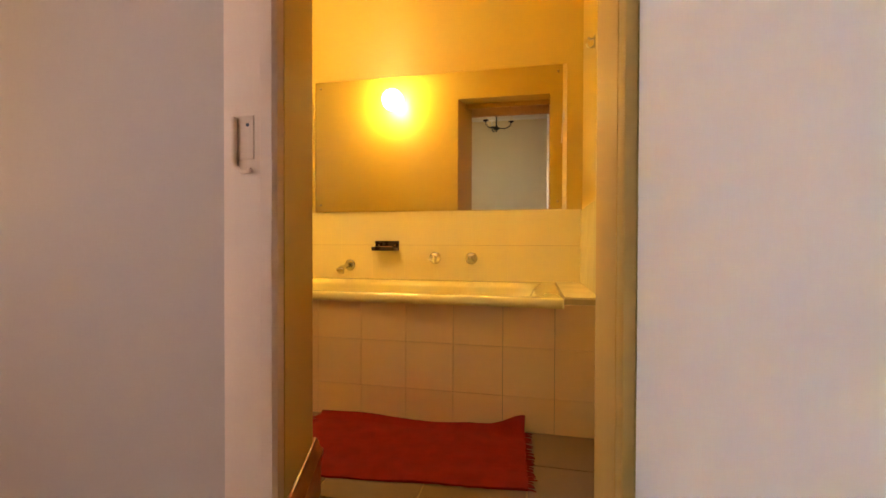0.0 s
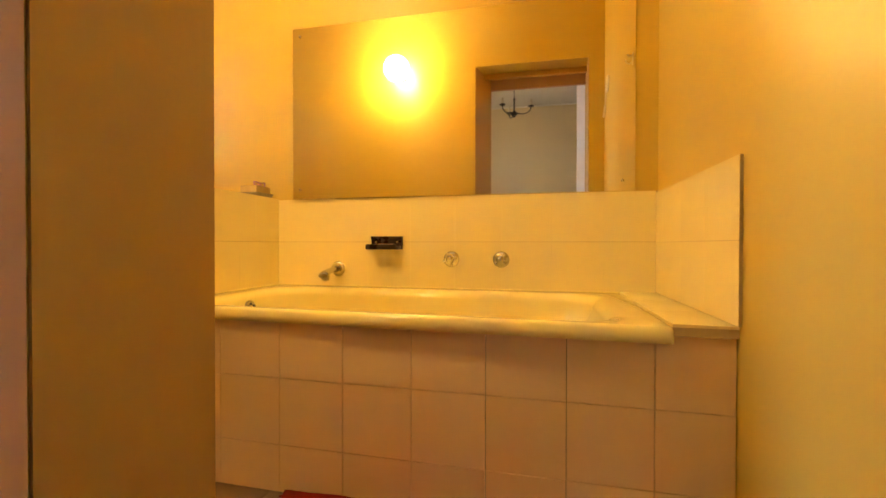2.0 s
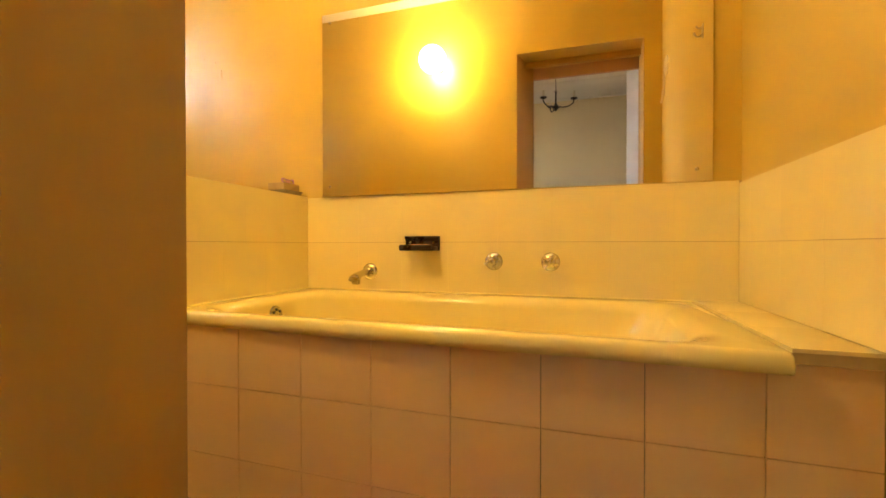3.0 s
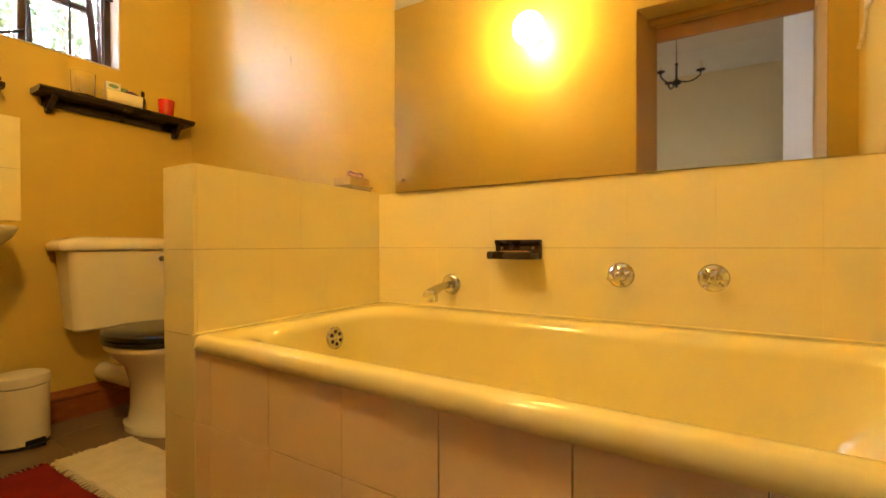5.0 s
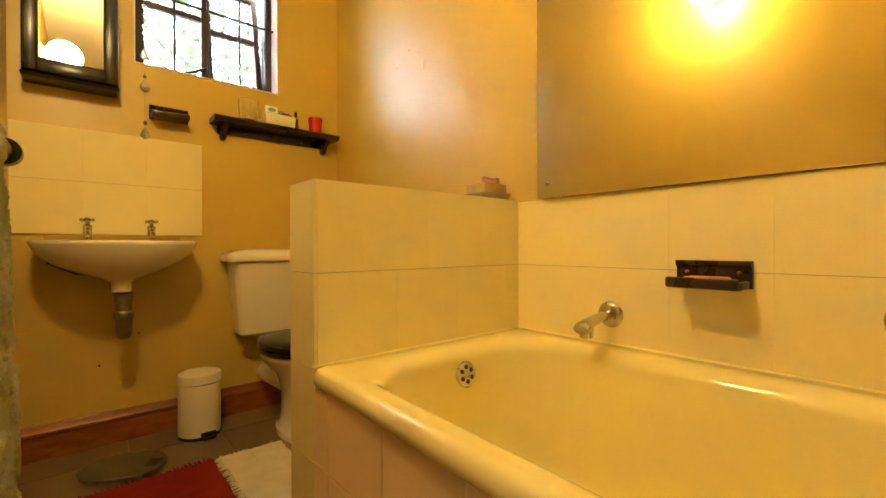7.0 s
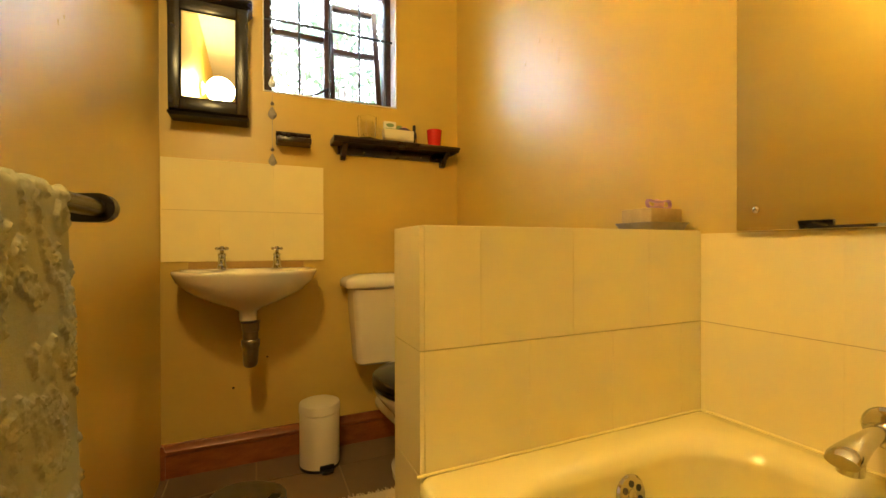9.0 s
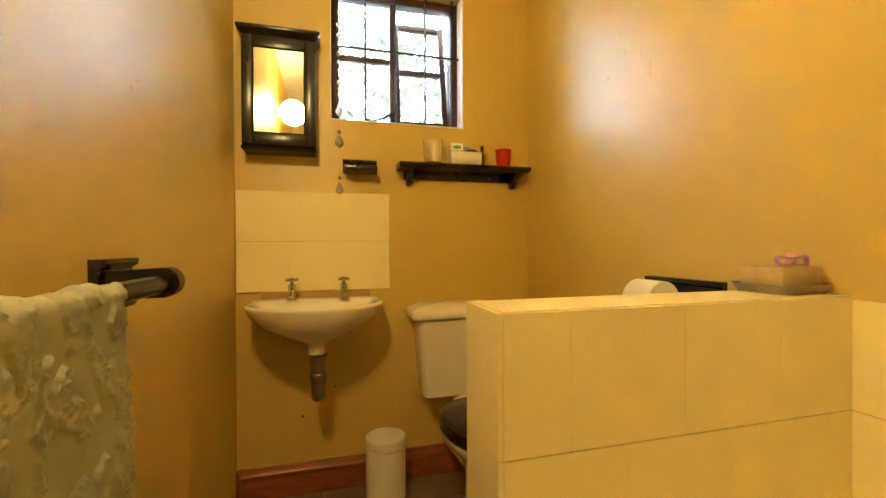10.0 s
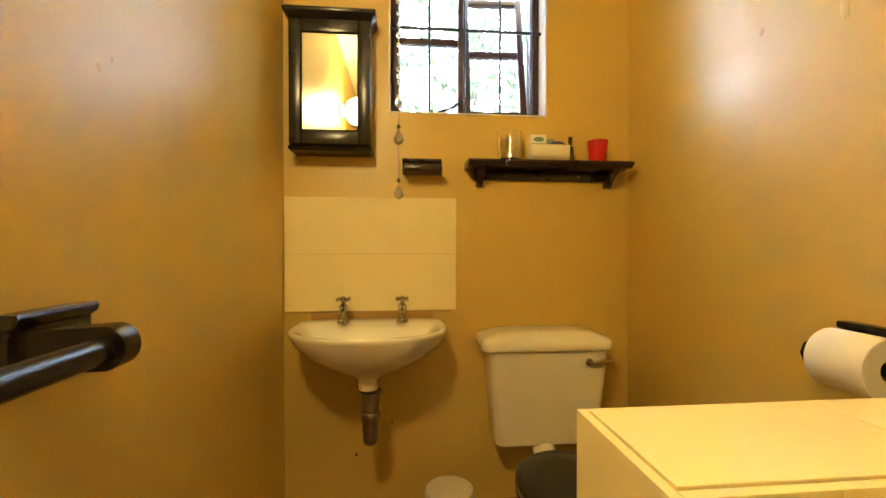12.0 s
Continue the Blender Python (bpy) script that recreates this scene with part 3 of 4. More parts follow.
def soap_holder(x, y, z, rz, label, soap):
    """Backboard with a moulded top, tray with a lip, two screws; faces its own -y."""
    t = thing("soap_dish", x, y, z, label, "soap dish", rz=rz)
    bm = bmesh.new()
    extrude(bm, [(0, 0.0), (-0.012, 0.0), (-0.012, 0.046), (-0.020, 0.052), (-0.022, 0.058), (-0.020, 0.064), (0, 0.064)], 0, -0.080, 0.080)
    part("backboard", bm, DARKWOOD, t)
    bm = bmesh.new()
    box(bm, -0.073, 0.073, -0.090, -0.012, 0.0, 0.010, 0.003)
    box(bm, -0.076, 0.076, -0.100, -0.086, 0.0, 0.026, 0.006)
    box(bm, -0.076, -0.066, -0.088, -0.012, 0.0, 0.018, 0.003)
    box(bm, 0.066, 0.076, -0.088, -0.012, 0.0, 0.018, 0.003)
    part("tray", bm, DARKWOOD, t)
    for sx in (-0.055, 0.055):
        bm = bmesh.new()
        lathe(bm, [(0.0055, 0), (0.005, 0.002), (0, 0.003)], 12, at(sx, -0.012, 0.036, "y"))
        part("screw", bm, CHROME, t, "bright round screw head")
    if soap:
        s = thing("soap_bar", x, y - 0.052, z + 0.0105, "worn orange soap bar lying in the dark tray", "soap")
        part("bar", boxed(-0.046, 0.046, -0.026, 0.026, 0, 0.017, 0.007, 3), SOAP, s)
    return t


soap_holder(-0.876, Y1 - 0.010, 0.787, 0, "dark-stained wooden soap dish screwed to the bath tiles", True)
soap_holder(X0, 1.957, 1.503, 90, "dark-stained wooden soap dish above the basin tiles", False)

# ---- things on the partition and the wall behind it ----
basket = thing("tissue_tray", -1.570, 2.738, HWZ, "cream tissue box with lilac ribbon in a dark woven tray", "tissue box")
bm = bmesh.new()
loops = [round_rect(-0.054, 0.054, -0.060, 0.060, 0.012, 0.0, 4), round_rect(-0.058, 0.058, -0.066, 0.066, 0.014, 0.012, 4), round_rect(-0.063, 0.063, -0.072, 0.072, 0.016, 0.020, 4),
         round_rect(-0.060, 0.060, -0.069, 0.069, 0.014, 0.020, 4), round_rect(-0.056, 0.056, -0.062, 0.062, 0.012, 0.006, 4)]
rings(bm, loops)
part("tray", bm, STEEL, basket, "dark tarnished metal tray")
part("box", boxed(-0.047, 0.047, -0.056, 0.056, 0.006, 0.056, 0.004), WICKER, basket)
bm = bmesh.new()
band = [(-0.036, 0.0600), (-0.046, 0.0640), (-0.050, 0.0720), (-0.046, 0.0790), (-0.034, 0.0770), (-0.016, 0.0745), (0.006, 0.0760), (0.022, 0.0795), (0.031, 0.0775), (0.034, 0.0690), (0.032, 0.0610), (0.010, 0.0595), (-0.014, 0.0600), (-0.036, 0.0600)]
rings(bm, [[(0.034, y, z), (0.034, y, z - 0.0042), (0.024, y, z - 0.0042), (0.024, y, z)] for y, z in band])
part("ribbon", bm, LILAC, basket, "curled lilac ribbon")
bm = bmesh.new()
rng = random.Random(3)
for k in range(4):
    a, b = rng.uniform(-0.012, 0.02), rng.uniform(0.0, 0.035)
    tube(bm, [(a, b, 0.056), (a + 0.006, b + 0.006, 0.068), (a - 0.004, b + 0.014, 0.078), (a + 0.004, b + 0.022, 0.071)], [0.006, 0.009, 0.007, 0.003], 8)
part("tissue", bm, PINK, basket, "crumpled pale pink tissue", angle=150)

holder = thing("toilet_roll_holder", -1.902, north(-1.902), 0.991, "black wooden toilet roll holder on the yellow wall", "roll holder")
bm = bmesh.new()
extrude(bm, [(0, -0.055), (-0.014, -0.055), (-0.014, 0.044), (-0.024, 0.050), (-0.026, 0.058), (-0.024, 0.063), (0, 0.063)], 0, -0.137, 0.137)
part("backboard", bm, BLACKWOOD, holder)
for sx in (-0.122, 0.122):
    bm = bmesh.new()
    extrude(bm, [(-0.012, -0.030), (-0.085, -0.030), (-0.105, -0.022), (-0.114, 0.0), (-0.105, 0.020), (-0.085, 0.026), (-0.012, 0.030)], 0, sx - 0.011, sx + 0.011)
    part("arm", bm, BLACKWOOD, holder)
bm = bmesh.new()
tube(bm, [(-0.118, -0.085, 0), (0.118, -0.085, 0)], 0.012, 16)
part("spindle", bm, BLACKWOOD, holder)
roll = thing("toilet_roll", -1.947, north(-1.902) - 0.085, 0.991, "white toilet paper roll on the black holder", "toilet roll")
bm = bmesh.new()
prof = [(0.021, -0.054), (0.056, -0.054), (0.0575, -0.052), (0.0575, 0.052), (0.056, 0.054), (0.021, 0.054)]
loops = [[AX["x"] @ Vector((r * math.cos(2 * math.pi * i / 40), r * math.sin(2 * math.pi * i / 40), z)) for i in range(40)] for r, z in prof]
rings(bm, loops + [loops[0]], False, False)
bmesh.ops.remove_doubles(bm, verts=bm.verts, dist=1e-5)
part("paper", bm, PAPER, roll)
bm = bmesh.new()
loops = [[AX["x"] @ Vector((r * math.cos(2 * math.pi * i / 32), r * math.sin(2 * math.pi * i / 32), z)) for i in range(32)] for r, z in ((0.0195, -0.0545), (0.0205, -0.0545), (0.0205, 0.0545), (0.0195, 0.0545))]
rings(bm, loops + [loops[0]], False, False)
bmesh.ops.remove_doubles(bm, verts=bm.verts, dist=1e-6)
part("core", bm, CARD, roll, "brown cardboard core")

# ---- basin, taps and waste ----
basin = thing("wash_basin", X0, 1.757, 0.911, "white ceramic wall-hung wash basin with overflow hole", "wash basin")


def basin_ring(sx, sy, z, shift=0.0, n=48, back=0.0):
    out = []
    for k in range(n):
        a = 2 * math.pi * k / n
        c, s = math.cos(a), math.sin(a)
        e = 0.85 if c > 0 else 0.28
        x = 0.165 + shift + (0.235 if c > 0 else 0.165 - back) * sx * math.copysign(abs(c) ** e, c)
        y = 0.285 * sy * math.copysign(abs(s) ** (0.92 if c > 0 else 0.72), s)
        out.append((x, y, z))
    return out


bm = bmesh.new()
rings(bm, [basin_ring(0.16, 0.12, -0.205, 0.06), basin_ring(0.17, 0.13, -0.165, 0.06), basin_ring(0.26, 0.24, -0.150, 0.05), basin_ring(0.52, 0.52, -0.122, 0.03), basin_ring(0.78, 0.78, -0.085, 0.01), basin_ring(0.93, 0.94, -0.042),
           basin_ring(0.985, 0.985, -0.014), basin_ring(1.0, 1.0, -0.004), basin_ring(0.99, 0.992, 0.004), basin_ring(0.955, 0.955, 0.006), basin_ring(0.90, 0.87, 0.0, 0.012, back=0.06),
           basin_ring(0.85, 0.80, -0.018, 0.02, back=0.075), basin_ring(0.72, 0.66, -0.075, 0.03, back=0.07), basin_ring(0.45, 0.40, -0.118, 0.035, back=0.06), basin_ring(0.12, 0.09, -0.130, 0.04, back=0.05)])
part("bowl", bm, CERAMIC, basin, angle=75)
for yy, rr, zz in ((0.0, 0.0105, -0.040), (0.07, 0.005, -0.026)):
    bm = bmesh.new()
    lathe(bm, [(rr, -0.002), (rr, 0.006)], 16, Matrix.Translation((0.088, yy, zz)) @ Matrix.Rotation(radians(62), 4, "Y"))
    part("overflow_hole", bm, PLASTIC, basin, "dark round overflow hole")
# Brown strip in place of the shadow between basin and tiles.
bm = bmesh.new()
box(bm, 0.0, 0.008, -0.245, 0.245, 0.002, 0.034, 0.002)
part("gap_shadow", bm, OCHRE_AND_SHADE, basin, "brown strip painted as the shadow gap below the tiles")
# Oversized black brackets also stand in for the shade behind the bowl.
for y0, y1, yn in ((-0.235, -0.060, -0.095), (0.055, 0.205, 0.110)):
    bm = bmesh.new()
    extrude(bm, [(y0, -0.062), (y1, -0.062), (y1, -0.150), (0.5 * (y0 + y1), -0.136), (y0, -0.088)] if y0 < 0 else [(y0, -0.062), (y1, -0.062), (y1, -0.092), (0.5 * (y0 + y1), -0.132), (y0, -0.150)], 0, 0.0, 0.085)
    bracket = part("bracket", bm, IRON, basin, "rusty dark bracket under the bowl, enlarged for the shaded hollow")
    bm = bmesh.new()
    lathe(bm, [(0.013, 0), (0.013, 0.010), (0.007, 0.011), (0.007, 0.024), (0.005, 0.026)], 12, Matrix.Translation((0.085, yn, -0.122)) @ AX["x"])
    part("nut", bm, CHROME, bracket, "bright fixing nut")


def pillar_tap(y, turn):
    t = thing("basin_tap", X0 + 0.090, y, 0.914, "chrome pillar tap with cross handle on the basin", "tap", "basin taps")
    bm = bmesh.new()
    lathe(bm, [(0.024, 0), (0.025, 0.004), (0.020, 0.010), (0.016, 0.030), (0.0145, 0.058), (0.017, 0.062), (0.017, 0.068), (0.009, 0.074), (0.008, 0.086)], 24)
    part("body", bm, CHROME, t)
    bm = bmesh.new()
    tube(bm, [(0.008, 0, 0.044), (0.035, 0, 0.044), (0.060, 0, 0.036), (0.070, 0, 0.022)], [0.010, 0.0105, 0.0095, 0.0085], 14)
    part("spout", bm, CHROME, t)
    bm = bmesh.new()
    for k in range(4):
        a = radians(turn + 90 * k)
        d, o = Vector((math.cos(a), math.sin(a), 0)), Vector((0, 0, 0.092))
        tube(bm, [o, o + d * 0.018, o + d * 0.022, o + d * 0.027, o + d * 0.031, o + d * 0.032], [0.0042, 0.0038, 0.006, 0.0072, 0.005, 0.001], 10)
    lathe(bm, [(0.009, 0.084), (0.011, 0.088), (0.011, 0.097), (0.006, 0.103), (0, 0.104)], 16)
    part("handle", bm, CHROME, t)
    return t


pillar_tap(1.651, 40)
pillar_tap(1.876, 44)
waste = thing("waste_pipe", -2.737, 1.765, 0.507, "tarnished metal waste pipe under the basin", "waste pipe")
bm = bmesh.new()
lathe(bm, [(0.020, 0.0), (0.027, 0.008), (0.029, 0.025), (0.032, 0.085)], 24)
part("bottle", bm, STEEL, waste)
bm = bmesh.new()
lathe(bm, [(0.035, 0.085), (0.037, 0.088), (0.037, 0.112), (0.034, 0.116)], 12)
part("nut", bm, STEEL, waste)
bm = bmesh.new()
lathe(bm, [(0.030, 0.116), (0.030, 0.150), (0.034, 0.152), (0.034, 0.186), (0.040, 0.190)], 24)
part("collar", bm, STEEL, waste)
bm = bmesh.new()
tube(bm, [(-0.01, 0, 0.095), (-0.09, 0, 0.098), (-0.222, 0, 0.098)], 0.018, 14)
part("outlet", bm, STEEL, waste)

# ---- toilet ----
toilet = thing("toilet", X0, 2.430, 0, "white ceramic toilet with black lid and close-coupled cistern", "toilet")


def egg(cx, rx, ry, z, n=36):
    return [(cx + rx * math.cos(2 * math.pi * k / n), ry * (1 - 0.12 * math.cos(2 * math.pi * k / n)) * math.sin(2 * math.pi * k / n), z) for k in range(n)]


bm = bmesh.new()
rings(bm, [egg(0.46, 0.185, 0.098, 0.0), egg(0.46, 0.187, 0.100, 0.028), egg(0.46, 0.165, 0.082, 0.040), egg(0.45, 0.150, 0.072, 0.10), egg(0.45, 0.150, 0.074, 0.21), egg(0.46, 0.170, 0.100, 0.29),
           egg(0.47, 0.215, 0.150, 0.345), egg(0.475, 0.240, 0.172, 0.375), egg(0.475, 0.248, 0.180, 0.390), egg(0.475, 0.246, 0.178, 0.402), egg(0.475, 0.19, 0.13, 0.403)])
part("pan", bm, CERAMIC, toilet, angle=60)
bm = bmesh.new()
rings(bm, [egg(0.475, 0.245, 0.180, 0.404), egg(0.475, 0.252, 0.187, 0.408), egg(0.475, 0.252, 0.187, 0.420), egg(0.475, 0.247, 0.182, 0.426)])
part("seat", bm, SEAT, toilet, "black toilet seat")
bm = bmesh.new()
rings(bm, [egg(0.475, 0.247, 0.184, 0.427), egg(0.475, 0.252, 0.189, 0.432), egg(0.475, 0.250, 0.187, 0.450), egg(0.475, 0.235, 0.172, 0.461), egg(0.475, 0.15, 0.10, 0.466)])
part("lid", bm, SEAT, toilet, "glossy black closed toilet lid")
for yy in (-0.075, 0.075):
    bm = bmesh.new()
    tube(bm, [(0.228, yy - 0.014, 0.428), (0.228, yy + 0.014, 0.428)], 0.009, 12)
    part("hinge", bm, CHROME, toilet)
bm = bmesh.new()
rings(bm, [round_rect(0.012, 0.150, -0.182, 0.205, 0.03, 0.432), round_rect(0.004, 0.166, -0.194, 0.216, 0.034, 0.445), round_rect(0.002, 0.185, -0.216, 0.236, 0.030, 0.72), round_rect(0.002, 0.190, -0.222, 0.240, 0.028, 0.812)])
cistern = part("cistern", bm, CERAMIC, toilet)
bm = bmesh.new()
rings(bm, [round_rect(0.002, 0.200, -0.250, 0.250, 0.028, 0.813), round_rect(0.002, 0.206, -0.255, 0.255, 0.030, 0.820), round_rect(0.002, 0.206, -0.255, 0.255, 0.030, 0.845), round_rect(0.004, 0.196, -0.244, 0.244, 0.034, 0.858), round_rect(0.012, 0.165, -0.19, 0.19, 0.04, 0.876), round_rect(0.03, 0.13, -0.12, 0.12, 0.03, 0.880)])
part("cistern_lid", bm, CERAMIC, toilet, angle=60)
bm = bmesh.new()
lathe(bm, [(0.014, 0), (0.015, 0.004), (0.011, 0.010)], 20, Matrix.Translation((0.191, 0.158, 0.768)) @ AX["x"])
tube(bm, [(0.203, 0.150, 0.768), (0.210, 0.170, 0.769), (0.210, 0.215, 0.776), (0.206, 0.240, 0.779)], [0.006, 0.0065, 0.008, 0.006], 10)
part("flush_lever", bm, CHROME, cistern, "chrome flush lever")
bm = bmesh.new()
tube(bm, [(0.02, -0.03, 0.20), (0.10, -0.03, 0.20), (0.20, -0.02, 0.20), (0.34, 0, 0.19)], 0.045, 18)
part("soil_pipe", bm, CERAMIC, toilet)
bm = bmesh.new()
tube(bm, [(0.10, 0, 0.45), (0.16, 0, 0.40), (0.26, 0, 0.36), (0.32, 0, 0.33)], 0.045, 16)
part("flush_bend", bm, CERAMIC, toilet)

# ---- pedal bin ----
pedal_bin = thing("pedal_bin", -2.800, 2.055, 0, "small white enamelled pedal bin beside the toilet", "bin")
bm = bmesh.new()
lathe(bm, [(0.088, 0), (0.091, 0.003), (0.091, 0.012), (0.087, 0.014)], 36)
part("base", bm, PLASTIC, pedal_bin, "black plastic base ring")
bm = bmesh.new()
lathe(bm, [(0.086, 0.012), (0.0895, 0.015), (0.0895, 0.246), (0.088, 0.250)], 36)
part("bucket", bm, BINPAINT, pedal_bin)
bm = bmesh.new()
lathe(bm, [(0.087, 0.253), (0.0925, 0.255), (0.0925, 0.284), (0.089, 0.293), (0.075, 0.299), (0.04, 0.303), (0, 0.304)], 36)
part("lid", bm, BINPAINT, pedal_bin)
bm = bmesh.new()
box(bm, 0.078, 0.120, -0.005, 0.045, 0.008, 0.016, 0.003)
box(bm, 0.084, 0.095, -0.012, 0.052, 0.004, 0.034, 0.003)
part("pedal", bm, PLASTIC, pedal_bin, "black plastic foot pedal")

# ---- mirrored wall cabinet ----
cab = thing("wall_cabinet", X0, 1.606, 1.571, "black wooden wall cabinet with a mirror door", "cabinet")
cab.scale = (1, 0.955, 0.985)
part("body", boxed(0.0, 0.100, -0.160, 0.160, 0.02, 0.505, 0.003), BLACKWOOD, cab)
bm = bmesh.new()
loops = [round_rect(0.0, 0.118 + e, -0.166 - e, 0.166 + e, 0.004, z, 2) for e, z in ((-0.004, 0.503), (0.0, 0.508), (0.004, 0.514), (0.012, 0.522), (0.014, 0.526), (0.014, 0.536), (0.010, 0.540))]
part("cornice", rings(bm, loops), BLACKWOOD, cab)
bm = bmesh.new()
loops = [round_rect(0.0, 0.112 + e, -0.162 - e, 0.162 + e, 0.004, z, 2) for e, z in ((-0.006, 0.0), (0.0, 0.006), (0.002, 0.014), (-0.002, 0.020))]
part("base_moulding", rings(bm, loops), BLACKWOOD, cab)
door = part("door", boxed(0.101, 0.118, -0.158, -0.112, 0.024, 0.500, 0.003), BLACKWOOD, cab)
part("stile", boxed(0.101, 0.118, 0.112, 0.158, 0.024, 0.500, 0.003), BLACKWOOD, door)
part("rail", boxed(0.101, 0.118, -0.112, 0.112, 0.450, 0.500, 0.003), BLACKWOOD, door)
part("rail", boxed(0.101, 0.118, -0.112, 0.112, 0.024, 0.074, 0.003), BLACKWOOD, door)
part("bead", boxed(0.104, 0.1135, -0.112, 0.112, 0.074, 0.450, 0.002), BLACKWOOD, door)
part("mirror", boxed(0.1138, 0.1148, -0.106, 0.106, 0.080, 0.444), CLEARMIRROR, door, "clear mirror panel")

# ---- shelf and what stands on it ----
shelf = thing("wall_shelf", X0, 2.469, 1.456, "dark-stained wooden wall shelf on two curved brackets", "shelf")
SZ = 0.096
bm = bmesh.new()
extrude(bm, [(0.0, SZ - 0.026), (0.108, SZ - 0.026), (0.114, SZ - 0.020), (0.122, SZ - 0.015), (0.126, SZ - 0.008), (0.124, SZ - 0.001), (0.118, SZ), (0.0, SZ)], 1, -0.336, 0.336)
part("board", bm, DARKWOOD, shelf)
part("backboard", boxed(0.0, 0.014, -0.300, 0.300, 0.028, SZ - 0.027, 0.002), DARKWOOD, shelf)
for yy in (-0.276, 0.276):
    bm = bmesh.new()
    extrude(bm, [(0.0, 0.0), (0.022, -0.002), (0.036, 0.006), (0.044, 0.020), (0.052, 0.034), (0.068, 0.042), (0.084, 0.050), (0.094, 0.060), (0.096, SZ - 0.027), (0.0, SZ - 0.027)], 1, yy - 0.012, yy + 0.012)
    part("bracket", bm, DARKWOOD, shelf)
for yy in (-0.165, 0.150):
    bm = bmesh.new()
    lathe(bm, [(0.006, 0), (0.005, 0.002), (0, 0.003)], 12, Matrix.Translation((0.014, yy, 0.048)) @ AX["x"])
    part("screw", bm, CHROME, shelf)
TOPZ = 1.456 + SZ
jar = thing("glass_jar", -2.900, 2.308, TOPZ, "clear glass tumbler on the dark shelf", "glass")
bm = bmesh.new()
lathe(bm, [(0.036, 0), (0.044, 0.002), (0.047, 0.06), (0.049, 0.118), (0.046, 0.118), (0.044, 0.06), (0.041, 0.010), (0, 0.008)], 32)
part("glass", bm, GLASS, jar)
tray = thing("acrylic_tray", -2.895, 2.440, TOPZ, "shallow clear acrylic tray on the shelf", "tray")
bm = bmesh.new()
rings(bm, [round_rect(-0.040, 0.040, -0.155, 0.120, 0.01, 0.0, 4), round_rect(-0.044, 0.044, -0.160, 0.125, 0.012, 0.026, 4), round_rect(-0.042, 0.042, -0.158, 0.123, 0.011, 0.026, 4), round_rect(-0.038, 0.038, -0.153, 0.118, 0.009, 0.003, 4)])
part("tray", bm, GLASS, tray)
organiser = thing("organiser_box", -2.892, 2.470, TOPZ + 0.004, "ivory plastic box holding small packets and bottles", "box")
bm = bmesh.new()
rings(bm, [round_rect(-0.026, 0.026, -0.078, 0.078, 0.005, 0.0, 3), round_rect(-0.028, 0.028, -0.082, 0.082, 0.006, 0.062, 3), round_rect(-0.026, 0.026, -0.080, 0.080, 0.005, 0.062, 3), round_rect(-0.024, 0.024, -0.076, 0.076, 0.004, 0.004, 3)])
part("box", bm, IVORY, organiser)
packet = thing("packet", -2.896, 2.426, TOPZ + 0.010, "white packet with green foot and dark oval mark", "packet")
part("carton", boxed(-0.012, 0.012, -0.032, 0.032, 0, 0.100, 0.003), WHITEPACK, packet)
part("band", boxed(0.0121, 0.0126, -0.030, 0.030, 0.052, 0.064), GREEN, packet)
bm = bmesh.new()
loops = [[(x, 0.022 * math.cos(2 * math.pi * k / 20), 0.080 + 0.010 * math.sin(2 * math.pi * k / 20)) for k in range(20)] for x in (0.0121, 0.0127)]
part("mark", rings(bm, loops), GREEN, packet, "dark green oval mark")
for yy, w, h, m, lab, nm in ((2.478, 0.018, 0.085, GREEN, "green packet standing in the ivory box", "packet"), (2.505, 0.016, 0.082, PINK, "pink packet standing in the ivory box", "packet"), (2.528, 0.014, 0.064, PURPLE, "purple pouch standing in the ivory box", "pouch")):
    p = thing(nm, -2.896, yy, TOPZ + 0.010, lab, nm)
    part("carton", boxed(-0.010, 0.010, -w * 0.75, w * 0.75, 0, h, 0.004), m, p)
pouch = thing("pouch", -2.879, 2.500, TOPZ + 0.010, "rounded dark purple pouch in the ivory box", "pouch")
bm = bmesh.new()
extrude(bm, [(0.038 * math.cos(math.pi * k / 12), 0.050 + 0.022 * math.sin(math.pi * k / 12)) for k in range(13)] + [(-0.036, 0), (0.036, 0)], 0, -0.006, 0.006)
part("pouch", bm, PURPLE, pouch)
bottle = thing("bottle", -2.890, 2.560, TOPZ + 0.004, "small dark brown glass bottle on the shelf", "bottle")
bm = bmesh.new()
lathe(bm, [(0.012, 0), (0.0135, 0.002), (0.0135, 0.055), (0.009, 0.064), (0.007, 0.068), (0.007, 0.074)], 20)
part("body", bm, PLASTIC, bottle)
bm = bmesh.new()
lathe(bm, [(0.0085, 0.074), (0.0085, 0.096), (0.007, 0.100)], 16)
part("cap", bm, PLASTIC, bottle)
candle = thing("candle_cup", -2.882, 2.672, TOPZ, "red glass candle cup on the end of the shelf", "candle")
bm = bmesh.new()
lathe(bm, [(0.031, 0), (0.034, 0.003), (0.041, 0.086), (0.041, 0.088), (0.038, 0.088), (0.034, 0.050), (0, 0.048)], 32)
part("cup", bm, REDGLASS, candle)

# ---- crystal strand hanging in the window ----
strand = thing("crystal_strand", X0 - 0.030, 1.862, WZ1 - 0.005, "strand of clear crystal drops hanging in the window", "crystal strand")
bm = bmesh.new()
tube(bm, [(0, 0, 0), (0.005, 0, -0.35), (0.036, 0.0, -0.67), (0.036, 0.0, -0.97)], 0.0010, 6)
part("thread", bm, CRYSTAL, strand)


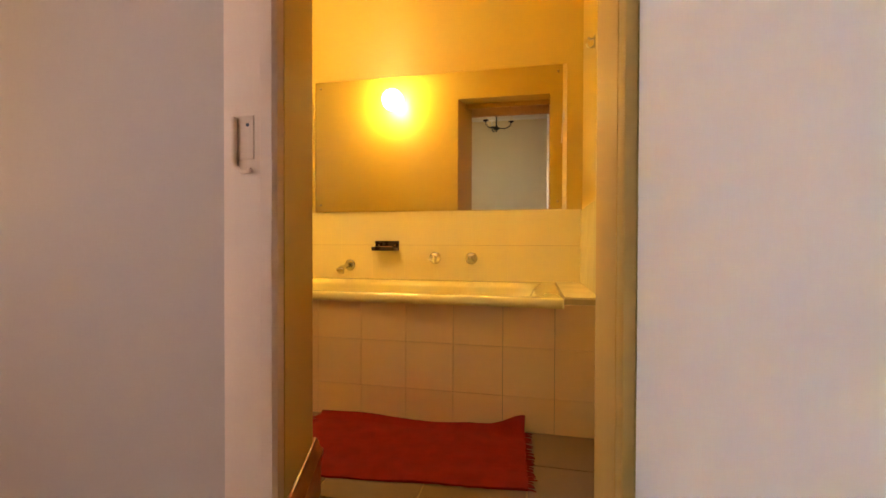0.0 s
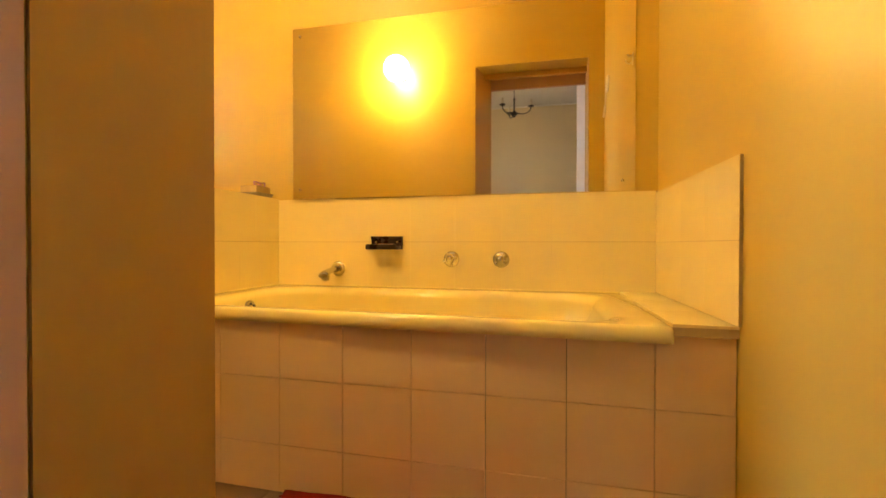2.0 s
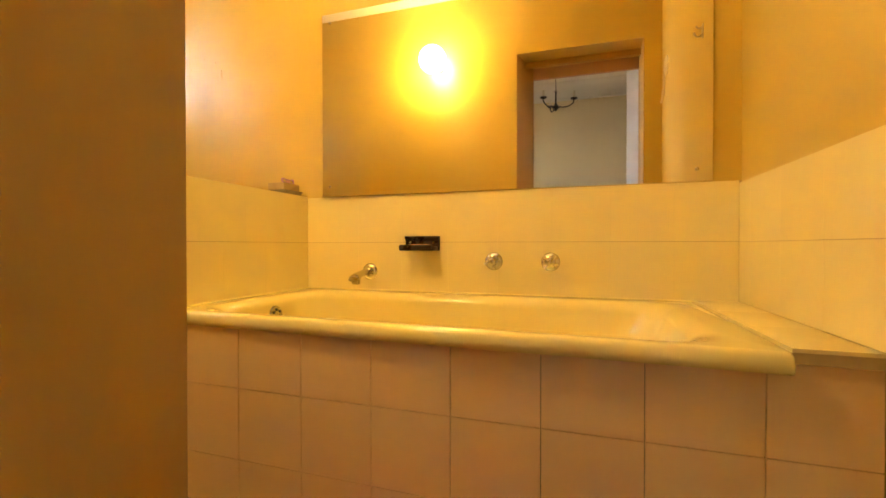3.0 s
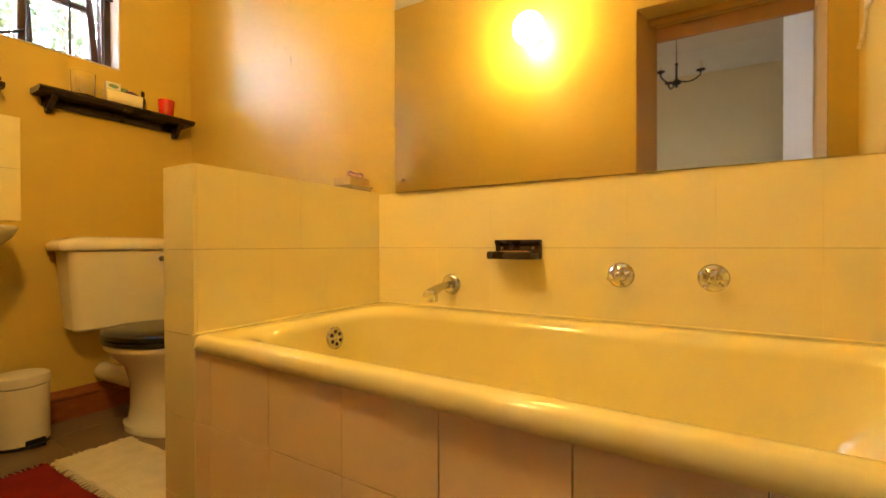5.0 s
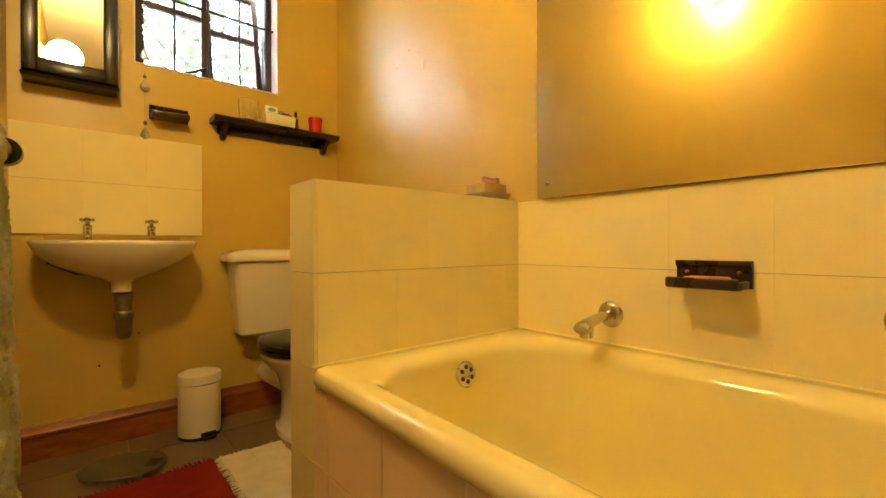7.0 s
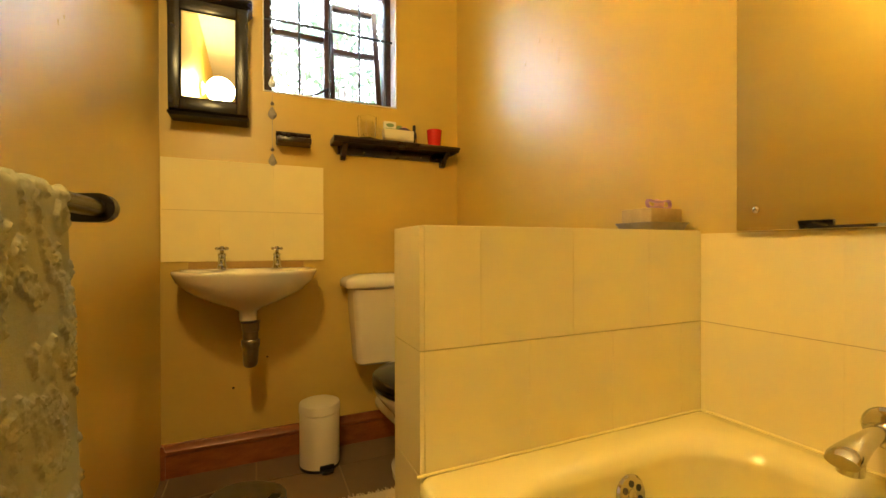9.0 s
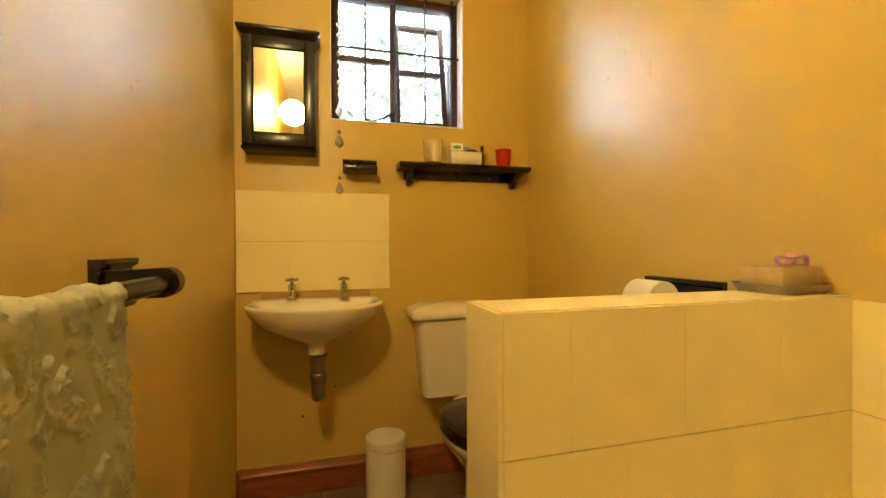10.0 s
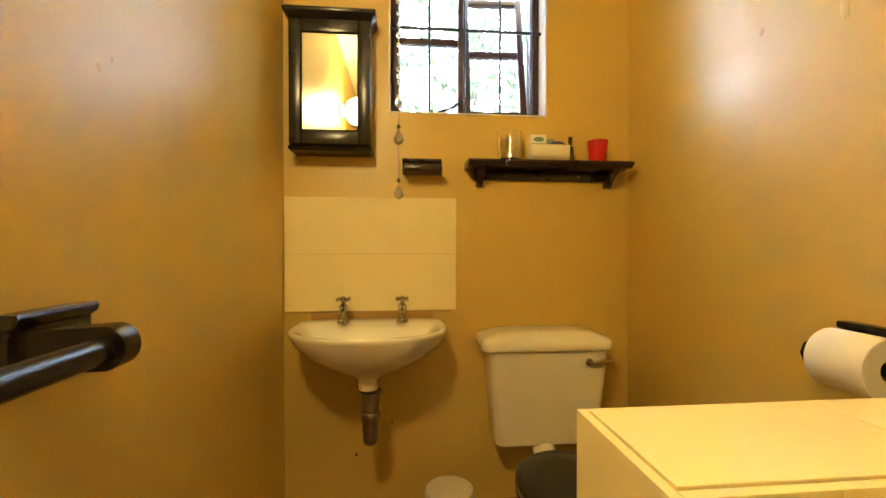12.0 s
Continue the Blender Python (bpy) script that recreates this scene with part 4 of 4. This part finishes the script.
def crystal(z, r, drop, parent, x=0.0):
    bm = bmesh.new()
    if drop:
        prof = [(0, 0.026), (0.25 * r, 0.020), (0.7 * r, 0.002), (r, -0.014), (0.8 * r, -0.026), (0.3 * r, -0.034), (0, -0.035)]
    else:
        prof = [(0, r), (0.75 * r, 0.66 * r), (r, 0), (0.75 * r, -0.66 * r), (0, -r)]
    lathe(bm, prof, 8, Matrix.Translation((x, 0, z)))
    part("drop" if drop else "bead", bm, CRYSTAL, parent, smooth=False)


for k, z in enumerate((-0.09, -0.16, -0.22, -0.27, -0.315, -0.36, -0.40, -0.44, -0.50, -0.53, -0.56)):
    crystal(z, (0.010, 0.007, 0.012)[k % 3], False, strand, 0.012 + 0.02 * min(1, -z / 0.6))
for z, r, x in ((-0.625, 0.018, 0.033), (-0.775, 0.021, 0.036), (-1.0, 0.019, 0.036)):
    crystal(z, r, True, strand, x)
for z in (-0.738, -0.957):
    bm = bmesh.new()
    lathe(bm, [(0.006, -0.005), (0.009, 0), (0.004, 0.010)], 10, Matrix.Translation((0.036, 0, z)))
    part("cap", bm, STEEL, strand, "small metal bead cap")

# ---- towel rail and towel on the door wall ----
rail = thing("towel_rail", -1.46, Y0, 1.084, "black lacquered wooden towel rail on the door wall", "towel rail")
for sx in (-0.355, 0.355):
    bm = bmesh.new()
    extrude(bm, [(0, -0.048), (0.020, -0.048), (0.024, -0.042), (0.016, -0.034), (0.016, 0.028), (0.026, 0.036), (0.028, 0.044), (0.026, 0.048), (0, 0.048)], 0, sx - 0.080, sx + 0.052)
    plate = part("wall_plate", bm, BLACKWOOD, rail)
    bm = bmesh.new()
    pts = [(0.016, -0.020), (0.085, -0.024)] + [(0.110 + 0.028 * math.cos(a), 0.004 + 0.028 * math.sin(a)) for a in [radians(-80 + 16 * k) for k in range(11)]] + [(0.085, 0.030), (0.016, 0.026)]
    extrude(bm, pts, 0, sx + 0.008, sx + 0.040) if sx < 0 else extrude(bm, pts, 0, sx - 0.040, sx - 0.008)
    part("arm", bm, BLACKWOOD, plate)
    bm = bmesh.new()
    lathe(bm, [(0.006, 0), (0.005, 0.002), (0, 0.003)], 12, Matrix.Translation((sx - 0.050, 0.016, 0.010)) @ Matrix.Rotation(radians(-90), 4, "X"))
    part("screw", bm, CHROME, plate)
bm = bmesh.new()
tube(bm, [(-0.340, 0.110, 0.002), (0.340, 0.110, 0.002)], 0.0165, 20)
part("rod", bm, BLACKWOOD, rail)

towel = thing("towel", -1.330, Y0 + 0.110, 1.084, "cream terry towel with raised floral pattern over the rail", "towel")
bm = bmesh.new()
NU, NV = 200, 440
W, FRONT, BACK = 0.50, 0.70, 0.62
rows = []


def relief(u, v):
    """Raised clusters of curled pile on a flat ground, like flowers and leaves."""
    m = noise.noise((u * 22, v * 18, 4.0)) + 0.45 * noise.noise((u * 44, v * 40, 7.0)) + 0.15 * noise.noise((u * 90, v * 90, 2.0))
    lift = max(0.0, min(1.0, (m - 0.02) / 0.045))
    curl = abs(noise.noise((u * 120, v * 120, 11.0)))
    return lift * (0.0024 + 0.0034 * min(1.0, curl * 3.2)) + 0.0005 * noise.noise((u * 150, v * 150, 1))


for j in range(NV + 1):
    row = []
    s = j / NV * (FRONT + BACK) - BACK
    for i in range(NU + 1):
        u = i / NU * W
        x = -0.25 + u + 0.010 * max(0, abs(s) - 0.1) * math.sin(9 * u)
        r = 0.0185
        arc = math.pi * r / 2
        if abs(s) < arc:
            a = s / r
            y, z, n = r * math.sin(a), r * math.cos(a), Vector((0, math.sin(a), math.cos(a)))
        else:
            d = abs(s) - arc
            sway = 0.007 * math.sin(u * 11 + 0.5) * min(1, d * 2.2) + 0.012 * min(1, d * 2)
            sway = max(-0.006, sway)
            y = math.copysign(r + (sway if s > 0 else -0.2 * sway), s)
            z, n = -d, Vector((0, math.copysign(1, s), 0))
        p = Vector((x, y, z)) + n * (relief(u, max(0, s)) if s > -0.05 else 0)
        row.append(bm.verts.new(p))
    rows.append(row)
for a, b in zip(rows, rows[1:]):
    for i in range(NU):
        bm.faces.new((a[i], a[i + 1], b[i + 1], b[i]))
cloth = part("cloth", bm, TERRY, towel, angle=60)
thick = cloth.modifiers.new("thickness", "SOLIDIFY")
thick.thickness, thick.offset = 0.0045, -1

# ---- rugs ----
def rug(name, corners, material, label, fringe, seed, nu=50, nv=34, curl=0.0):
    """A woven rug between four corners, with ragged edges, a slight heave and fringe on the sides named."""
    c = [Vector((*p, 0)) for p in corners]
    o = (c[0] + c[1] + c[2] + c[3]) / 4
    t = thing(name, o.x, o.y, 0.0, label, "rug")
    bm = bmesh.new()
    top, low = [], []
    for j in range(nv + 1):
        a, b = [], []
        for i in range(nu + 1):
            u, v = i / nu, j / nv
            p = (c[0] * (1 - u) + c[1] * u) * (1 - v) + (c[3] * (1 - u) + c[2] * u) * v - o
            edge = 0.006 * noise.noise((i * 0.7, j * 0.7, seed)) if i in (0, nu) or j in (0, nv) else 0
            side = 0.010 * noise.noise((u * 4, v * 3, seed + 5))
            z = 0.008 + 0.004 * noise.noise((u * 6, v * 5, seed)) + 0.0012 * math.sin(j * math.pi * 0.9)
            lift = curl * max(0.0, (v - 0.86) / 0.14) ** 2 * (0.28 + 0.12 * math.sin(u * 9) + math.exp(-((1 - u) / 0.10) ** 2))
            a.append(bm.verts.new((p.x + edge + side * 0.4, p.y + edge + side, max(0.004, z) + lift)))
            b.append(bm.verts.new((p.x + edge + side * 0.4, p.y + edge + side, 0.0005 + lift)))
        top.append(a)
        low.append(b)
    for q, flip in ((top, False), (low, True)):
        for j in range(nv):
            for i in range(nu):
                f = (q[j][i], q[j][i + 1], q[j + 1][i + 1], q[j + 1][i])
                bm.faces.new(f[::-1] if flip else f)
    for i in range(nu):
        bm.faces.new((top[0][i + 1], top[0][i], low[0][i], low[0][i + 1]))
        bm.faces.new((top[nv][i], top[nv][i + 1], low[nv][i + 1], low[nv][i]))
    for j in range(nv):
        bm.faces.new((top[j][0], top[j + 1][0], low[j + 1][0], low[j][0]))
        bm.faces.new((top[j + 1][nu], top[j][nu], low[j][nu], low[j + 1][nu]))
    part("weave", bm, material, t)
    r = random.Random(seed)
    bm = bmesh.new()
    for a, b in fringe:
        p0, p1 = c[a] - o, c[b] - o
        out = Vector(((p1 - p0).y, -(p1 - p0).x, 0)).normalized()
        if out.dot(p0 + p1) < 0:
            out = -out
        n = int((p1 - p0).length / 0.011)
        for k in range(n):
            q = p0.lerp(p1, (k + r.random() * 0.6) / n)
            l, s = r.uniform(0.018, 0.034), r.uniform(-0.008, 0.008)
            way = (p1 - p0).normalized()
            tube(bm, [q + Vector((0, 0, 0.006)) - out * 0.006, q + out * l * 0.5 + way * s * 0.4 + Vector((0, 0, 0.005)), q + out * l + way * s + Vector((0, 0, 0.003))], [0.0032, 0.0028, 0.0018], 5)
    if fringe:
        tagged(part("fringe", bm, material, t), kind="stuff")
    else:
        bm.free()
    return t


rug("bath_mat", ((-0.90, 1.515), (0.055, 1.61), (0.034, 2.044), (-0.93, 2.040)), REDRUG, "faded red woven cotton mat before the bath, one corner curled", ((0, 3), (1, 2)), 2, curl=0.055)
rug("floor_rug", ((-2.470, 1.55), (-1.76, 1.53), (-1.74, 2.046), (-2.476, 2.042)), REDRUG, "bright red woven cotton rug beside the basin", ((0, 3),), 5)
rug("toilet_mat", ((-2.470, 2.072), (-1.76, 2.078), (-1.76, 2.318), (-2.455, 2.318)), WHITERUG, "ivory fringed cotton mat before the toilet", ((0, 3), (0, 1)), 9)

# ---- bathroom scale ----
scale = thing("bathroom_scale", -2.605, 1.755, 0, "oval frosted glass bathroom scale on the floor tiles", "bathroom scale", rz=60)
bm = bmesh.new()
loops = [[(0.150 * e * math.cos(2 * math.pi * k / 40), 0.112 * e * math.sin(2 * math.pi * k / 40), z) for k in range(40)] for e, z in ((0.97, 0.020), (1.0, 0.022), (1.0, 0.028), (0.985, 0.030))]
part("platform", rings(bm, loops), GREENGLASS, scale)
for k in range(4):
    a = radians(45 + 90 * k)
    bm = bmesh.new()
    lathe(bm, [(0.018, 0), (0.020, 0.003), (0.020, 0.017), (0.016, 0.020)], 20, Matrix.Translation((0.100 * math.cos(a), 0.075 * math.sin(a), 0)))
    part("foot", bm, IVORY, scale)
part("display", boxed(0.085, 0.125, -0.03, 0.03, 0.0302, 0.0312, 0.0004, 1), PLASTIC, scale, "dark display strip")

# ---- ornament on the end wall ----
charm = thing("wall_ornament", X1, 1.55, 1.97, "pale round straw plaque with hanging strings of beads", "ornament")
bm = bmesh.new()
lathe(bm, [(0.058, 0), (0.062, 0.003), (0.060, 0.008), (0.035, 0.011), (0.012, 0.013), (0, 0.013)], 32, Matrix.Rotation(radians(-90), 4, "Y"))
part("plaque", bm, WAX, charm)
rng = random.Random(4)
for k in range(4):
    y1, z1 = -0.03 - 0.025 * k, -0.17 - 0.012 * k + 0.05 * (k == 0)
    pts = [(-0.010 - 0.002 * k, 0.018 - 0.012 * k, -0.050), (-0.012, 0.45 * y1 + 0.012, 0.55 * z1), (-0.012, y1, z1)]
    bm = bmesh.new()
    tube(bm, pts, 0.0018, 6)
    cord = part("string", bm, WAX, charm, "thin pale cord")
    for f in (0.45, 0.62, 0.8, 0.95):
        p = Vector(pts[1]).lerp(Vector(pts[2]), f)
        bm = bmesh.new()
        r = rng.uniform(0.006, 0.010)
        lathe(bm, [(0, r), (0.75 * r, 0.66 * r), (r, 0), (0.75 * r, -0.66 * r), (0, -r)], 10, Matrix.Translation(p))
        part("bead", bm, IVORY, cord)
hook = thing("wall_hook", X1, 2.33, 1.80, "small ivory double wall hook above the bath end", "hook")
part("plate", boxed(-0.005, 0, -0.010, 0.010, -0.02, 0.045, 0.002), IVORY, hook)
bm = bmesh.new()
tube(bm, [(-0.004, 0, 0.030), (-0.022, 0, 0.026), (-0.030, 0, 0.036)], [0.005, 0.004, 0.006], 8)
tube(bm, [(-0.004, 0, -0.005), (-0.020, 0, -0.015), (-0.034, 0, -0.008), (-0.038, 0, 0.006)], [0.005, 0.004, 0.004, 0.006], 8)
part("prongs", bm, IVORY, hook)

# ---- chandelier in the adjoining room, seen in the mirror ----
lustre = thing("chandelier", -0.44, -1.30, 2.66, "black iron three-arm chandelier with ivory candle sleeves", "chandelier")
lustre.scale = (1.4, 1.4, 1.4)
bm = bmesh.new()
lathe(bm, [(0.004, -0.03), (0.012, -0.024), (0.010, -0.014), (0.034, 0.0), (0.036, 0.014), (0.014, 0.034), (0.008, 0.05), (0.008, 0.15), (0.014, 0.16), (0.003, 0.17), (0.0022, 0.462)], 20)
part("stem", bm, IRON, lustre)
bm = bmesh.new()
lathe(bm, [(0.006, 0.458), (0.045, 0.484), (0.055, 0.499)], 24)
part("canopy", bm, IRON, lustre)
for k in range(3):
    a = radians(10 + 120 * k)
    d = Vector((math.cos(a), math.sin(a), 0))
    up = Vector((0, 0, 1))
    bm = bmesh.new()
    tube(bm, [d * 0.012 + up * 0.02, d * 0.05 + up * 0.005, d * 0.09 - up * 0.002, d * 0.13 + up * 0.006, d * 0.165 + up * 0.03, d * 0.17 + up * 0.06], 0.006, 8)
    lathe(bm, [(0.006, 0.055), (0.030, 0.066), (0.032, 0.072), (0.012, 0.074)], 16, Matrix.Translation(d * 0.17))
    arm = part("arm", bm, IRON, lustre)
    bm = bmesh.new()
    lathe(bm, [(0.011, 0.074), (0.011, 0.135), (0.009, 0.138)], 14, Matrix.Translation(d * 0.17))
    part("candle_sleeve", bm, WAX, arm, "ivory candle sleeve")

# ---- small marks on the paint ----
def plug(y, z, r):
    p = thing("wall_plug", X0, y, z, "small dark screw plug stuck in the yellow wall", "wall plug")
    bm = bmesh.new()
    lathe(bm, [(r, 0), (r, 0.001), (r * 0.5, 0.0016), (0, 0.0016)], 10, AX["x"])
    part("plug", bm, DARKWOOD, p)


plug(1.689, 0.358, 0.0055)
plug(1.835, 0.487, 0.0045)
rng = random.Random(21)


def chip(x, z, w, h, facing=-1, y=None):
    """A filled, slightly proud patch in the gloss paint."""
    c = thing("paint_blister", x, north(x) if facing < 0 else Y0, z, "raised blister in the yellow gloss paint", "paint blister")
    bm = bmesh.new()
    n = 14
    outline = [(math.cos(2 * math.pi * k / n) * w * rng.uniform(0.7, 1.1), math.sin(2 * math.pi * k / n) * h * rng.uniform(0.7, 1.1)) for k in range(n)]
    loops = [[(u * e, facing * d, v * e) for u, v in outline] for e, d in ((1.0, -0.0005), (0.92, 0.0006), (0.6, 0.0016), (0.2, 0.0020))]
    rings(bm, loops)
    part("blister", bm, PAINT, c, angle=80)


for x, z, w, h in ((-2.17, 1.84, 0.010, 0.014), (-2.05, 1.73, 0.012, 0.036), (-2.27, 1.785, 0.010, 0.012), (-2.09, 1.80, 0.007, 0.010)):
    chip(x, z, w, h)
for x, z, w, h in ((-1.94, 1.495, 0.006, 0.008), (-1.97, 1.52, 0.004, 0.006)):
    chip(x, z, w, h, 1)


# ---- tiles, each a piece of its own ----
MESHES = {}


def tile(parent, axis, sign, face, a0, a1, b0, b1, material=TILE, gap=0.0009, thick=0.0085, tilt=None, side=0.00008):
    """One glazed tile, its front at face on the axis and turned to the sign; a runs along the wall, b upwards (for axis 2: x and y)."""
    w, h = round(a1 - a0 - 2 * (side or gap), 5), round(b1 - b0 - 2 * gap, 5)
    key = (axis, sign, w, h, thick, material.name)
    if key not in MESHES:
        e, f = (0.0004, 0.0003) if side else (0.0010, 0.0006)
        bm = bmesh.new()
        loops = [[(-w / 2 + s, -h / 2 + s), (w / 2 - s, -h / 2 + s), (w / 2 - s, h / 2 - s), (-w / 2 + s, h / 2 - s)] for s in (0, 0, f * 0.4, e)]
        deep = (-thick, -e, -f * 0.7, 0)

        def put(u, v, d):
            d *= sign
            return ((d, u, v), (u, d, v), (u, v, d))[axis]
        rings(bm, [[put(u, v, d) for u, v in loop] for loop, d in zip(loops, deep)])
        MESHES[key] = finish("tile", bm, material, False)
    ob = new("tile", MESHES[key])
    ca, cb = (a0 + a1) / 2, (b0 + b1) / 2
    r = tilt or random.Random(len(bpy.data.objects))
    j = r.uniform(-0.0002, 0.0002)
    ob.location = ((face + j, ca, cb), (ca, face + j, cb), (ca, cb, face + j))[axis]
    ob.rotation_euler = [r.uniform(-0.0006, 0.0006) for _ in range(3)]
    ob.parent = parent
    return ob


def course(parent, axis, sign, face, cuts, b0, b1, **k):
    for a0, a1 in zip(cuts, cuts[1:]):
        if a1 - a0 > 0.012:
            tile(parent, axis, sign, face, a0, a1, b0, b1, **k)


# bath panel: three courses, the lowest cut down
P = 0.2245
cuts = [HWX1] + [x for x in (-0.963 + P * k for k in range(-3, 7)) if HWX1 + 0.012 < x < X1 - 0.03] + [X1 - 0.001]
for b0, b1 in ((0.002, 0.157), (0.157, 0.375), (0.375, 0.572)):
    course(bath_panel, 1, -1, PY, cuts, b0, b1, material=PANEL_TILE, gap=0.0011, side=None)
# partition: end, bath side, toilet side and top
for b0, b1 in ((0.002, 0.152), (0.152, 0.371), (0.371, 0.597), (0.597, 0.824), (0.824, HWZ - 0.0015)):
    tile(half_wall, 1, -1, PY, HWX0, HWX1 - 0.001, b0, b1)
for b0, b1, cut in ((0.597, 0.824, [PY + 0.009, 2.292, 2.516, 2.740, Y1 - 0.010]), (0.824, HWZ - 0.0015, [PY + 0.009, 2.180, 2.404, 2.628, Y1 - 0.010])):
    course(half_wall, 0, 1, HWX1, cut, b0, b1)
for b0, b1 in ((0.002, 0.152), (0.152, 0.371), (0.371, 0.597), (0.597, 0.824), (0.824, HWZ - 0.0015)):
    course(half_wall, 0, -1, HWX0, [PY + 0.009, 2.292, 2.516, 2.740, Y1 - 0.001], b0, b1)
for b0, b1 in ((PY + 0.0095, 2.307), (2.307, 2.548), (2.548, Y1 - 0.001)):
    tile(half_wall, 2, 1, HWZ, HWX0 + 0.0095, HWX1 - 0.0095, b0, b1, side=None)
# wall above the bath, on a bed of grout
structure("tile_bed_north", boxed(HWX1, X1 - 0.001, Y1 - 0.0085, Y1 - 0.0005, 0.598, 1.043), CREAM_GROUT, "cream grout bed behind the bath tiles", "grout")
structure("tile_bed_east", boxed(X1 - 0.0085, X1 - 0.0005, 2.032, Y1 - 0.011, 0.607, 1.035), CREAM_GROUT, "cream grout bed behind the end tiles", "grout")
structure("tile_bed_west", boxed(X0 + 0.0005, X0 + 0.0085, Y0 + 0.005, 2.097, 0.948, 1.408), CREAM_GROUT, "cream grout bed behind the basin tiles", "grout")
cuts_low = [HWX1] + [-1.203 + 0.2225 * k for k in range(7)] + [X1 - 0.010]
cuts_top = [HWX1] + [-1.203 + 0.2225 * k for k in range(7)] + [X1 - 0.010]
course(wall_mirror, 1, -1, Y1 - 0.010, cuts_low, 0.598, 0.824, thick=0.0015)
course(wall_mirror, 1, -1, Y1 - 0.010, cuts_top, 0.824, 1.044, thick=0.0015)
# end wall and ledge
for b0, b1 in ((0.607, 0.822), (0.822, 1.036)):
    course(wall_right, 0, -1, X1 - 0.010, [2.030, 2.256, 2.480, 2.704, Y1 - 0.011], b0, b1, thick=0.0015)
course(ledge, 2, 1, 0.6055, [0.198, X1 - 0.001], 2.044, 2.300)
course(ledge, 2, 1, 0.6055, [0.198, X1 - 0.001], 2.300, 2.556)
course(ledge, 2, 1, 0.6055, [0.198, X1 - 0.001], 2.556, Y1 - 0.011)
# basin splashback
for b0, b1 in ((0.947, 1.178), (1.178, 1.409)):
    course(wall_window, 0, 1, X0 + 0.010, [Y0 + 0.004, 1.636, 1.866, 2.098], b0, b1, thick=0.0015)
# bathroom floor
FLOOR = bpy.data.objects["floor"]
F = 0.35
for i in range(-9, 5):
    for j in range(-3, 4):
        a0, a1 = max(X0, -0.30 + F * i), min(X1, -0.30 + F * (i + 1))
        b0, b1 = max(OUT_Y, 1.785 + F * j), min(Y1, 1.785 + F * (j + 1))
        if a1 - a0 > 0.02 and b1 - b0 > 0.02:
            tile(FLOOR, 2, 1, 0.0, a0, a1, b0, b1, material=FLOOR_TILE, gap=0.003, side=None, thick=0.007, tilt=random.Random(i * 31 + j))
